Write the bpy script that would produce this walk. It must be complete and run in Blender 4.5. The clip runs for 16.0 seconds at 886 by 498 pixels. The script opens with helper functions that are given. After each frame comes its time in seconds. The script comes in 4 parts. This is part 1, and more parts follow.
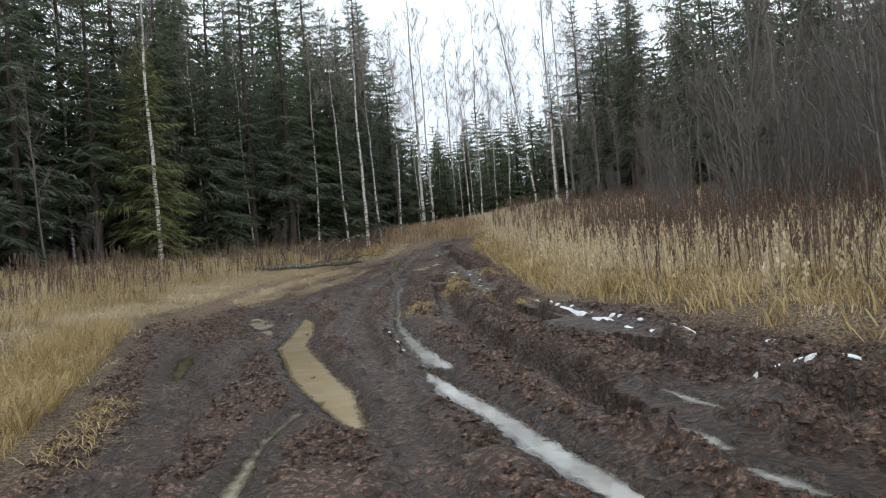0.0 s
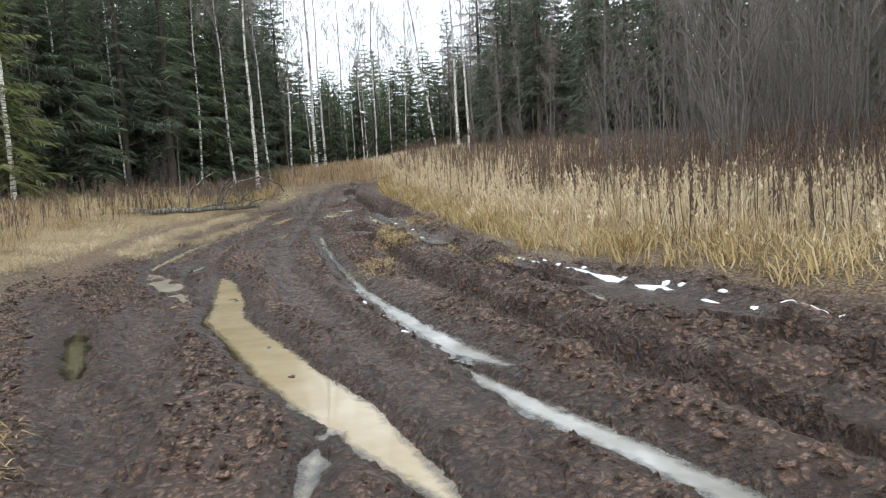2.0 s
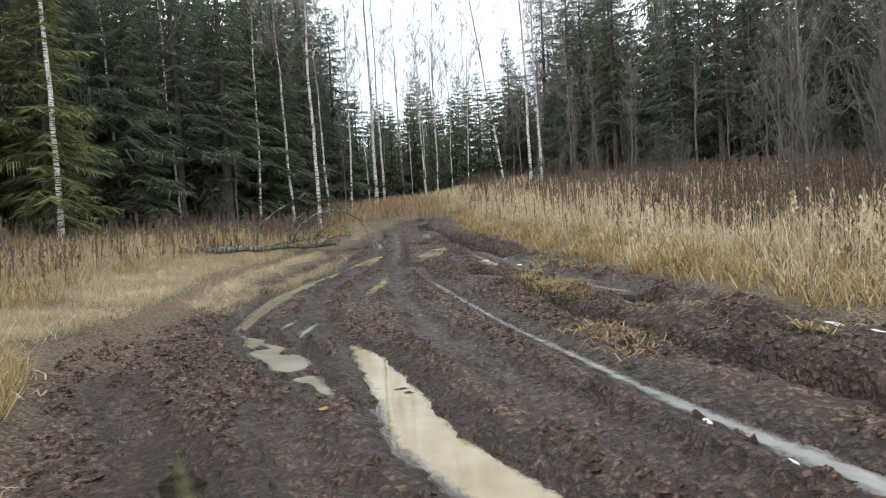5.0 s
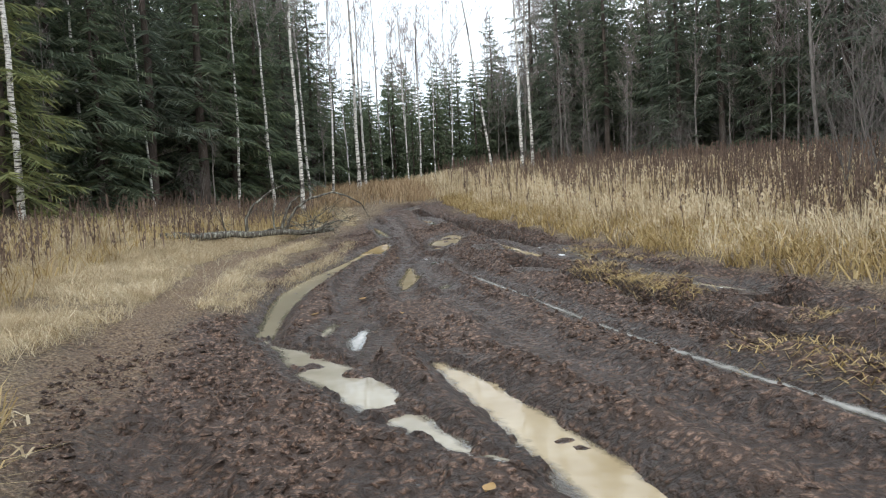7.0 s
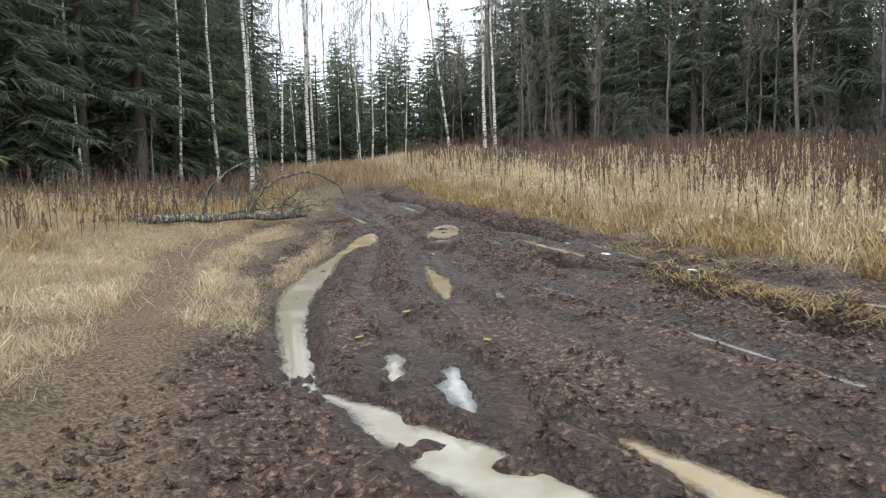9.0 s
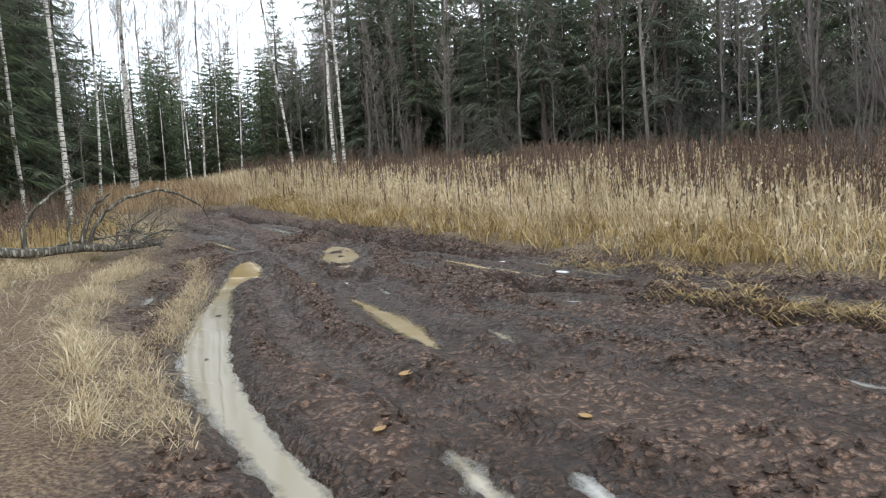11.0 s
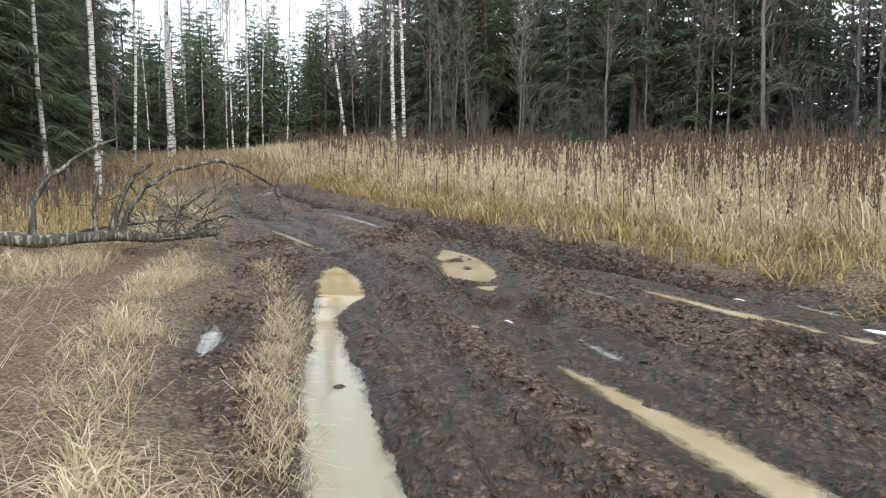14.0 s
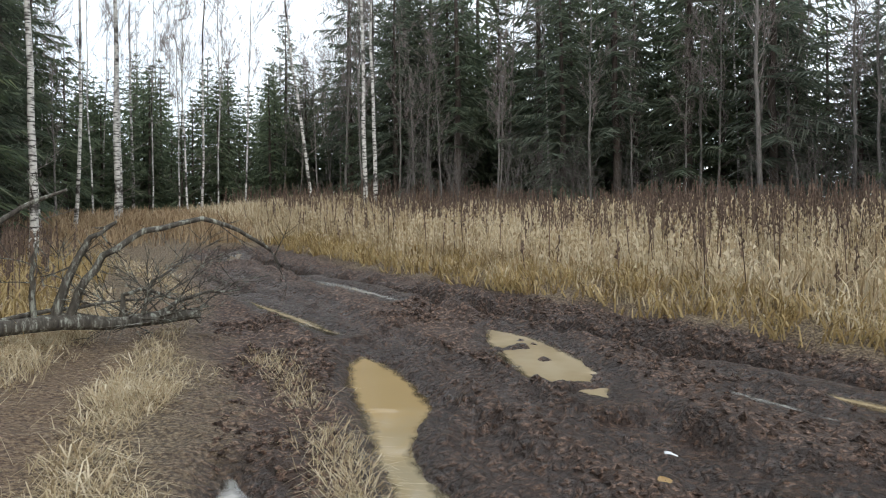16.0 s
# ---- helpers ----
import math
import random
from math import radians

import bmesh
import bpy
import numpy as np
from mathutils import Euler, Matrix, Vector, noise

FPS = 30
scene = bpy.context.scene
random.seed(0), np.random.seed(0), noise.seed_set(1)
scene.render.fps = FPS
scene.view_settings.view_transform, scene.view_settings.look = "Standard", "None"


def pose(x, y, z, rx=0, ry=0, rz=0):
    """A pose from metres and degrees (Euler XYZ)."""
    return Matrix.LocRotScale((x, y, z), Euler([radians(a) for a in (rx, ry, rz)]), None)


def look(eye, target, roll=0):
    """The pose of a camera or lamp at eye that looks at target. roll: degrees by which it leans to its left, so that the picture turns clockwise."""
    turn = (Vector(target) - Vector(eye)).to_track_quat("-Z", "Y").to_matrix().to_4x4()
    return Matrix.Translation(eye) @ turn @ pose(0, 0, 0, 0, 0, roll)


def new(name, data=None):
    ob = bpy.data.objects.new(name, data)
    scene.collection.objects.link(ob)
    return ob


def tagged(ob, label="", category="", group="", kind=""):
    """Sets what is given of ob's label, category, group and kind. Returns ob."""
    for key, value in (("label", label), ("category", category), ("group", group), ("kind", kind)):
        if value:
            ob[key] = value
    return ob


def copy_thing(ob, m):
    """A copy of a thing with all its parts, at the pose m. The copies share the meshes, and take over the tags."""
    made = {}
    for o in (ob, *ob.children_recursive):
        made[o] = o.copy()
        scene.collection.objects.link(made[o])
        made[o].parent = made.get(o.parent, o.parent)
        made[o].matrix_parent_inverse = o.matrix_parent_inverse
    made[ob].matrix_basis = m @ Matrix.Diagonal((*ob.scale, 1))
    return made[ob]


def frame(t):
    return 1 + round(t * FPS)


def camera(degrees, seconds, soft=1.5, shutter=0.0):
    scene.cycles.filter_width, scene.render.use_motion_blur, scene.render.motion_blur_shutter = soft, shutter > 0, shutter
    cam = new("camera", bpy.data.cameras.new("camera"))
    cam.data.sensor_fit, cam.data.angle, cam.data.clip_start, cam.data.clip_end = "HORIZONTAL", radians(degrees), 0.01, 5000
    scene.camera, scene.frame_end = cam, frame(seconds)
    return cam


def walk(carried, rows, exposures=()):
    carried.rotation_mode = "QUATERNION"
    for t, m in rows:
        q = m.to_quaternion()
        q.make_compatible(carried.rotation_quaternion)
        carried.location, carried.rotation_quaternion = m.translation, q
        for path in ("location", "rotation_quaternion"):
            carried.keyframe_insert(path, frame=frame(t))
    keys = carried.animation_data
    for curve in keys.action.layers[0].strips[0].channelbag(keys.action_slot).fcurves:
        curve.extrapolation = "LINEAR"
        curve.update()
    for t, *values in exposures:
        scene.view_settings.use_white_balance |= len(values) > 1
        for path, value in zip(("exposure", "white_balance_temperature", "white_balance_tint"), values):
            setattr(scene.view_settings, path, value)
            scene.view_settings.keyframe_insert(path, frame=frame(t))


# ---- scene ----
cam = camera(62.7, 16.0, 1.1)
PATH = [
    (0, (0.074, 0.224, 1.521), (0.068, 2.224, 1.532), -4.4),
    (0.5, (-0.27, 0.892, 1.518), (-0.287, 2.887, 1.382), -3.7),
    (1, (-0.606, 1.521, 1.542), (-0.48, 3.51, 1.381), -2.4),
    (1.5, (-0.916, 2.134, 1.552), (-0.666, 4.112, 1.386), -2.8),
    (2, (-1.234, 2.736, 1.611), (-0.905, 4.702, 1.451), -3.2),
    (2.5, (-1.422, 3.293, 1.554), (-1.199, 5.274, 1.392), -5.0),
    (3, (-1.732, 3.881, 1.564), (-1.639, 5.876, 1.455), -3.3),
    (3.5, (-1.931, 4.486, 1.54), (-1.765, 6.475, 1.413), -3.6),
    (4, (-2.242, 5.272, 1.559), (-2.185, 7.27, 1.494), -4.4),
    (4.2, (-2.351, 5.591, 1.603), (-2.174, 7.582, 1.535), -5.0),
    (6.3, (-3.484, 7.982, 1.68), (-3.161, 9.955, 1.653), -1.7),
    (6.5, (-3.559, 8.25, 1.666), (-3.122, 10.201, 1.623), -1.4),
    (7, (-3.881, 8.788, 1.686), (-3.529, 10.755, 1.592), -2.9),
    (7.5, (-4.136, 9.48, 1.723), (-3.579, 11.399, 1.639), -2.7),
    (8, (-4.436, 10.144, 1.749), (-3.885, 12.066, 1.698), -1.4),
    (8.5, (-4.674, 10.828, 1.76), (-3.986, 12.705, 1.71), -3.5),
    (9, (-4.929, 11.519, 1.766), (-4.38, 13.437, 1.625), -1.3),
    (9.5, (-5.128, 12.167, 1.822), (-4.353, 14.006, 1.688), -0.7),
    (9.7, (-5.182, 12.458, 1.826), (-4.403, 14.3, 1.794), -3.5),
    (11.8, (-5.681, 15.273, 1.741), (-4.621, 16.963, 1.606), -2.0),
    (12, (-5.647, 15.586, 1.761), (-4.677, 17.334, 1.724), -2.7),
    (12.5, (-5.533, 16.372, 1.785), (-4.458, 18.059, 1.811), -1.5),
    (13, (-5.31, 17.089, 1.845), (-4.31, 18.82, 1.795), -0.4),
    (13.5, (-5.238, 17.708, 1.998), (-4.301, 19.474, 2.049), -3.9),
    (14, (-5.322, 18.345, 1.976), (-4.38, 20.103, 1.825), -0.1),
    (14.5, (-5.345, 19.034, 2.018), (-4.651, 20.904, 1.871), 0.0),
    (15, (-5.319, 19.641, 2.038), (-4.399, 21.41, 1.883), -1.8),
    (15.5, (-5.31, 20.285, 2.07), (-4.384, 22.057, 2.025), -3.0),
    (16, (-5.249, 20.969, 2.07), (-4.176, 22.657, 2.078), -0.6),
]
EXPOSURES = [(0, -0.2), (0.5, 0.3), (1, 0.4), (1.5, 0.5), (2, 0.4), (2.5, 0.8), (3, 0.6), (3.5, 0.65), (4, 0.35), (6.5, 0.2), (7, 0.3), (7.5, 0.3), (8, 0.25), (8.5, 0.1), (9, 0.4), (9.5, 0.55), (11.8, 0.25), (12, 0.2), (12.5, -0.35), (13, 0.2), (13.5, 0.05), (14, 0.55), (14.5, 0.65), (15, 0.7), (15.5, 0.6), (16, 0.05)]
walk(cam, [(t, look(eye, target, roll)) for t, eye, target, roll in PATH], EXPOSURES)

# ---- light ----
world = bpy.data.worlds.new("overcast")
scene.world = world
world.use_nodes = True
wn = world.node_tree
wn.nodes.clear()
w_out = wn.nodes.new("ShaderNodeOutputWorld")
w_bg = wn.nodes.new("ShaderNodeBackground")
w_sky = wn.nodes.new("ShaderNodeTexSky")
w_sky.sky_type = "NISHITA"
w_sky.sun_disc = False
w_sky.sun_elevation, w_sky.sun_rotation = radians(32), radians(200)
w_sky.air_density, w_sky.dust_density = 1.0, 4.0
w_scale = wn.nodes.new("ShaderNodeMix")
w_scale.data_type, w_scale.blend_type = "RGBA", "MIX"
w_scale.inputs[0].default_value = 0.9
wn.links.new(w_sky.outputs[0], w_scale.inputs[6])
w_cloud = wn.nodes.new("ShaderNodeTexNoise")
w_cloud.inputs["Scale"].default_value = 2.2
w_cloud.inputs["Detail"].default_value = 5
w_ramp = wn.nodes.new("ShaderNodeValToRGB")
w_ramp.color_ramp.elements[0].position, w_ramp.color_ramp.elements[0].color = 0.3, (8.8, 9.8, 10.8, 1)
w_ramp.color_ramp.elements[1].position, w_ramp.color_ramp.elements[1].color = 0.7, (10.6, 11.3, 12.0, 1)
wn.links.new(w_cloud.outputs["Fac"], w_ramp.inputs[0])
wn.links.new(w_ramp.outputs[0], w_scale.inputs[7])
wn.links.new(w_scale.outputs[2], w_bg.inputs["Color"])
w_bg.inputs["Strength"].default_value = 0.15
wn.links.new(w_bg.outputs[0], w_out.inputs[0])

sun_data = bpy.data.lights.new("sun", "SUN")
sun_data.energy, sun_data.angle, sun_data.color = 0.7, radians(25), (1.0, 0.97, 0.92)
sun = new("sun", sun_data)
sun.matrix_world = look((-8, -22, 20), (0, 10, 0))


# ---- materials ----
def material(name, rough=0.8, spec=0.3):
    m = bpy.data.materials.new(name)
    m.use_nodes = True
    nt = m.node_tree
    b = nt.nodes["Principled BSDF"]
    b.inputs["Roughness"].default_value = rough
    b.inputs["Specular IOR Level"].default_value = spec
    return m, nt, b


def noise_node(nt, scale, detail=4.0, rough=0.6, coords="Object", stretch=None):
    tc = nt.nodes.new("ShaderNodeTexCoord")
    n = nt.nodes.new("ShaderNodeTexNoise")
    n.inputs["Scale"].default_value = scale
    n.inputs["Detail"].default_value = detail
    n.inputs["Roughness"].default_value = rough
    if stretch:
        mp = nt.nodes.new("ShaderNodeMapping")
        mp.inputs["Scale"].default_value = stretch
        nt.links.new(tc.outputs[coords], mp.inputs[0])
        nt.links.new(mp.outputs[0], n.inputs["Vector"])
    else:
        nt.links.new(tc.outputs[coords], n.inputs["Vector"])
    return n.outputs["Fac"]


def ramp(nt, fac, stops):
    r = nt.nodes.new("ShaderNodeValToRGB")
    el = r.color_ramp.elements
    while len(el) < len(stops):
        el.new(0.5)
    for e, (p, c) in zip(el, stops):
        e.position, e.color = p, (*c, 1) if len(c) == 3 else c
    nt.links.new(fac, r.inputs[0])
    return r.outputs[0]


def mix(nt, fac, a, b, mode="MIX"):
    m = nt.nodes.new("ShaderNodeMix")
    m.data_type, m.blend_type = "RGBA", mode
    for sock, v in ((m.inputs[0], fac), (m.inputs[6], a), (m.inputs[7], b)):
        if isinstance(v, (int, float)):
            sock.default_value = v
        elif isinstance(v, tuple):
            sock.default_value = (*v, 1)
        else:
            nt.links.new(v, sock)
    return m.outputs[2]


def mathn(nt, op, a, b, clamp=False):
    m = nt.nodes.new("ShaderNodeMath")
    m.operation, m.use_clamp = op, clamp
    for sock, v in zip(m.inputs, (a, b)):
        if isinstance(v, (int, float)):
            sock.default_value = v
        else:
            nt.links.new(v, sock)
    return m.outputs[0]


def bump(nt, b, height, strength=0.4, distance=0.02):
    bp = nt.nodes.new("ShaderNodeBump")
    bp.inputs["Strength"].default_value = strength
    bp.inputs["Distance"].default_value = distance
    nt.links.new(height, bp.inputs["Height"])
    nt.links.new(bp.outputs[0], b.inputs["Normal"])


def attr(nt, name):
    a = nt.nodes.new("ShaderNodeAttribute")
    a.attribute_name = name
    return a.outputs["Fac"]


def island_random(nt):
    return nt.nodes.new("ShaderNodeNewGeometry").outputs["Random Per Island"]


def object_random(nt):
    return nt.nodes.new("ShaderNodeObjectInfo").outputs["Random"]


def ground_material():
    m, nt, b = material("ground_soil")
    fine = noise_node(nt, 34, 4, 0.65)
    broad = noise_node(nt, 1.3, 4, 0.6)
    clod = noise_node(nt, 9, 5, 0.7)
    mud_a = ramp(nt, clod, [(0.4, (0.045, 0.028, 0.021)), (0.5, (0.13, 0.088, 0.068)), (0.58, (0.225, 0.168, 0.138))])
    mud_b = ramp(nt, fine, [(0.4, (0.04, 0.025, 0.018)), (0.5, (0.13, 0.088, 0.068)), (0.58, (0.26, 0.195, 0.16))])
    mud = mix(nt, ramp(nt, broad, [(0.35, (0.4,) * 3), (0.65, (0.75,) * 3)]), mud_a, mud_b)
    vor = nt.nodes.new("ShaderNodeTexVoronoi")
    vor.inputs["Scale"].default_value = 17
    tcv = nt.nodes.new("ShaderNodeTexCoord")
    warp = nt.nodes.new("ShaderNodeVectorMath")
    warp.operation = "ADD"
    nz = nt.nodes.new("ShaderNodeTexNoise")
    nz.inputs["Scale"].default_value = 14
    nt.links.new(tcv.outputs["Object"], nz.inputs["Vector"])
    sc = nt.nodes.new("ShaderNodeVectorMath")
    sc.operation = "SCALE"
    sc.inputs["Scale"].default_value = 0.09
    nt.links.new(nz.outputs["Color"], sc.inputs[0])
    nt.links.new(tcv.outputs["Object"], warp.inputs[0])
    nt.links.new(sc.outputs[0], warp.inputs[1])
    nt.links.new(warp.outputs[0], vor.inputs["Vector"])
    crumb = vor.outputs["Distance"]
    # Crevice shade put into the colour: gaps between crumbs blackened where the bump sinks.
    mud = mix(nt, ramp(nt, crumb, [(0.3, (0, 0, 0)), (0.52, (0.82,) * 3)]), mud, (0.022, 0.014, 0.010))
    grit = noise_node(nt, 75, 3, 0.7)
    # Grit hollows get painted shade in the same way.
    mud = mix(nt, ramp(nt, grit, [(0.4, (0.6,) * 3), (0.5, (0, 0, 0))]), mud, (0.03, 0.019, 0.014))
    mud = mix(nt, 1.0, mud, (1.9, 1.64, 1.43), "MULTIPLY")
    dark = mix(nt, 1.0, mud, (0.45, 0.42, 0.40), "MULTIPLY")
    mud = mix(nt, attr(nt, "dark"), mud, dark)
    straw = ramp(nt, fine, [(0.4, (0.08, 0.052, 0.03)), (0.5, (0.19, 0.135, 0.078)), (0.6, (0.38, 0.29, 0.18))])
    trod = ramp(nt, fine, [(0.38, (0.09, 0.052, 0.03)), (0.5, (0.2, 0.13, 0.078)), (0.62, (0.36, 0.26, 0.16))])
    litter = ramp(nt, clod, [(0.3, (0.035, 0.024, 0.016)), (0.7, (0.10, 0.066, 0.04))])
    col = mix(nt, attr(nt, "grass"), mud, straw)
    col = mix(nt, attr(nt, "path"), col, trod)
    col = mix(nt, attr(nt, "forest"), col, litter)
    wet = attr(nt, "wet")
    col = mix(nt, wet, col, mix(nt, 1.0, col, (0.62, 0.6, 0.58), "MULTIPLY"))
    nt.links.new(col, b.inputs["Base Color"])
    soak = mathn(nt, "MULTIPLY", wet, ramp(nt, clod, [(0.38, (0.55,) * 3), (0.6, (1.0,) * 3)]))
    slick = mathn(nt, "MULTIPLY", ramp(nt, noise_node(nt, 2.6, 5, 0.65), [(0.5, (0, 0, 0)), (0.62, (1, 1, 1))]), mathn(nt, "SUBTRACT", 1.0, attr(nt, "grass"), True))
    slick = mathn(nt, "MULTIPLY", slick, mathn(nt, "MULTIPLY", mathn(nt, "SUBTRACT", wet, 0.15, True), 1.5, True))
    rough = mathn(nt, "SUBTRACT", 0.74, mathn(nt, "ADD", mathn(nt, "MULTIPLY", soak, 0.38), mathn(nt, "MULTIPLY", slick, 0.2)), True)
    nt.links.new(rough, b.inputs["Roughness"])
    b.inputs["Specular IOR Level"].default_value = 0.55
    h = mathn(nt, "ADD", mathn(nt, "MULTIPLY", clod, 0.7), mathn(nt, "SUBTRACT", mathn(nt, "ADD", mathn(nt, "MULTIPLY", fine, 0.5), mathn(nt, "MULTIPLY", grit, 0.18)), mathn(nt, "MULTIPLY", crumb, 0.6)))
    bump(nt, b, mathn(nt, "MULTIPLY", mathn(nt, "MULTIPLY", h, 1.25), mathn(nt, "SUBTRACT", 1.0, mathn(nt, "MULTIPLY", slick, 0.45))), 1.0, 0.09)
    return m


def murky(m, nt, b, col):
    """Silt in the water thins out to clear over the shallow rim; the surface mirrors the sky."""
    clear = nt.nodes.new("ShaderNodeBsdfTransparent")
    clear.inputs["Color"].default_value = (0.86, 0.83, 0.78, 1)
    silt = nt.nodes.new("ShaderNodeBsdfDiffuse")
    nt.links.new(col, silt.inputs["Color"])
    rim = mathn(nt, "ADD", attr(nt, "depth"), mathn(nt, "MULTIPLY", mathn(nt, "SUBTRACT", noise_node(nt, 6.5, 6, 0.7), 0.5), 1.3))
    body = nt.nodes.new("ShaderNodeMixShader")
    nt.links.new(ramp(nt, rim, [(0.05, (0.1,) * 3), (0.6, (1, 1, 1))]), body.inputs[0])
    nt.links.new(clear.outputs[0], body.inputs[1])
    nt.links.new(silt.outputs[0], body.inputs[2])
    gloss = nt.nodes.new("ShaderNodeBsdfGlossy")
    gloss.inputs["Roughness"].default_value = 0.03
    bp = nt.nodes.new("ShaderNodeBump")
    bp.inputs["Strength"].default_value, bp.inputs["Distance"].default_value = 0.05, 0.02
    nt.links.new(noise_node(nt, 7, 2), bp.inputs["Height"])
    nt.links.new(bp.outputs[0], gloss.inputs["Normal"])
    fr = nt.nodes.new("ShaderNodeFresnel")
    fr.inputs["IOR"].default_value = 1.33
    top = nt.nodes.new("ShaderNodeMixShader")
    nt.links.new(fr.outputs[0], top.inputs[0])
    nt.links.new(body.outputs[0], top.inputs[1])
    nt.links.new(gloss.outputs[0], top.inputs[2])
    nt.links.new(top.outputs[0], nt.nodes["Material Output"].inputs[0])
    nt.nodes.remove(b)
    return m


def water_material(name, colour, silt):
    m, nt, b = material(name, 0.04, 0.5)
    n = noise_node(nt, 1.7, 3)
    return murky(m, nt, b, ramp(nt, n, [(0.35, colour), (0.65, silt)]))


def snow_material():
    m, nt, b = material("old_snow", 0.55, 0.4)
    n = noise_node(nt, 14, 5)
    nt.links.new(ramp(nt, n, [(0.3, (0.5, 0.5, 0.5)), (0.55, (0.74, 0.77, 0.8)), (0.8, (0.84, 0.86, 0.88))]), b.inputs["Base Color"])
    b.inputs["Subsurface Weight"].default_value = 0.0
    bump(nt, b, n, 0.5, 0.02)
    return m


def blade_material(name, stops, rough=0.75):
    m, nt, b = material(name, rough, 0.25)
    r = island_random(nt)
    broad = noise_node(nt, 0.55, 3, 0.6)
    col = ramp(nt, mathn(nt, "ADD", mathn(nt, "MULTIPLY", r, 0.55), mathn(nt, "MULTIPLY", broad, 0.55)), stops)
    nt.links.new(col, b.inputs["Base Color"])
    tr = nt.nodes.new("ShaderNodeBsdfTranslucent")
    nt.links.new(col, tr.inputs["Color"])
    mx = nt.nodes.new("ShaderNodeMixShader")
    mx.inputs[0].default_value = 0.25
    nt.links.new(b.outputs[0], mx.inputs[1])
    nt.links.new(tr.outputs[0], mx.inputs[2])
    nt.links.new(mx.outputs[0], nt.nodes["Material Output"].inputs[0])
    return m


def needle_material(name="spruce_needles", tint=(1.0, 1.0, 1.0)):
    m, nt, b = material(name, 0.7, 0.25)
    r = island_random(nt)
    o = object_random(nt)
    a = ramp(nt, r, [(0.1, (0.085, 0.115, 0.07)), (0.6, (0.14, 0.18, 0.10)), (0.95, (0.20, 0.235, 0.13))])
    c = ramp(nt, r, [(0.1, (0.10, 0.125, 0.10)), (0.9, (0.185, 0.21, 0.165))])
    col = mix(nt, 1.0, mix(nt, o, a, c), tint, "MULTIPLY")
    nt.links.new(col, b.inputs["Base Color"])
    tr = nt.nodes.new("ShaderNodeBsdfTranslucent")
    nt.links.new(col, tr.inputs["Color"])
    mx = nt.nodes.new("ShaderNodeMixShader")
    mx.inputs[0].default_value = 0.42
    nt.links.new(b.outputs[0], mx.inputs[1])
    nt.links.new(tr.outputs[0], mx.inputs[2])
    nt.links.new(mx.outputs[0], nt.nodes["Material Output"].inputs[0])
    return m


def birch_bark():
    m, nt, b = material("birch_bark", 0.7, 0.3)
    bands = noise_node(nt, 3.0, 5, 0.7, stretch=(1.2, 1.2, 7.0))
    blot = noise_node(nt, 1.1, 4, 0.7)
    white = ramp(nt, noise_node(nt, 9, 3), [(0.3, (0.50, 0.48, 0.44)), (0.7, (0.72, 0.70, 0.66))])
    mask = ramp(nt, bands, [(0.43, (1, 1, 1)), (0.5, (0, 0, 0))])
    blots = ramp(nt, blot, [(0.40, (1, 1, 1)), (0.48, (0, 0, 0))])
    col = mix(nt, mask, white, (0.06, 0.052, 0.045))
    col = mix(nt, blots, col, (0.05, 0.043, 0.037))
    sep = nt.nodes.new("ShaderNodeSeparateXYZ")
    tc = nt.nodes.new("ShaderNodeTexCoord")
    nt.links.new(tc.outputs["Object"], sep.inputs[0])
    up = mathn(nt, "DIVIDE", mathn(nt, "SUBTRACT", sep.outputs[2], 8.0), 4.0, True)
    col = mix(nt, up, col, ramp(nt, bands, [(0.35, (0.07, 0.06, 0.052)), (0.6, (0.34, 0.31, 0.28))]))
    nt.links.new(col, b.inputs["Base Color"])
    bump(nt, b, bands, 0.4, 0.02)
    return m


def bark(name, stops):
    m, nt, b = material(name, 0.85, 0.2)
    n = noise_node(nt, 6.0, 5, 0.7, stretch=(3, 3, 0.7))
    nt.links.new(ramp(nt, n, stops), b.inputs["Base Color"])
    bump(nt, b, n, 0.6, 0.02)
    return m


M_GROUND = ground_material()
M_WATER = water_material("silty_water", (0.33, 0.255, 0.15), (0.42, 0.345, 0.23))
M_DARK = water_material("clear_brown_water", (0.085, 0.075, 0.045), (0.15, 0.13, 0.08))
M_CREAM = water_material("cream_water", (0.27, 0.235, 0.17), (0.40, 0.365, 0.29))
M_MILK = water_material("grey_meltwater", (0.25, 0.24, 0.215), (0.43, 0.42, 0.39))


def pond_material():
    """Near reach painted greyer for the sky it mirrors, silt at the far end."""
    m, nt, b = material("silting_pond", 0.04, 0.5)
    tc = nt.nodes.new("ShaderNodeTexCoord")
    sep = nt.nodes.new("ShaderNodeSeparateXYZ")
    nt.links.new(tc.outputs["Object"], sep.inputs[0])
    n = noise_node(nt, 1.2, 4, 0.6)
    way = mathn(nt, "ADD", mathn(nt, "DIVIDE", mathn(nt, "SUBTRACT", sep.outputs[1], 23.3), 3.0), mathn(nt, "MULTIPLY", mathn(nt, "SUBTRACT", n, 0.5), 1.6))
    return murky(m, nt, b, ramp(nt, way, [(0.1, (0.28, 0.245, 0.175)), (0.45, (0.33, 0.27, 0.17)), (0.9, (0.37, 0.265, 0.13))]))


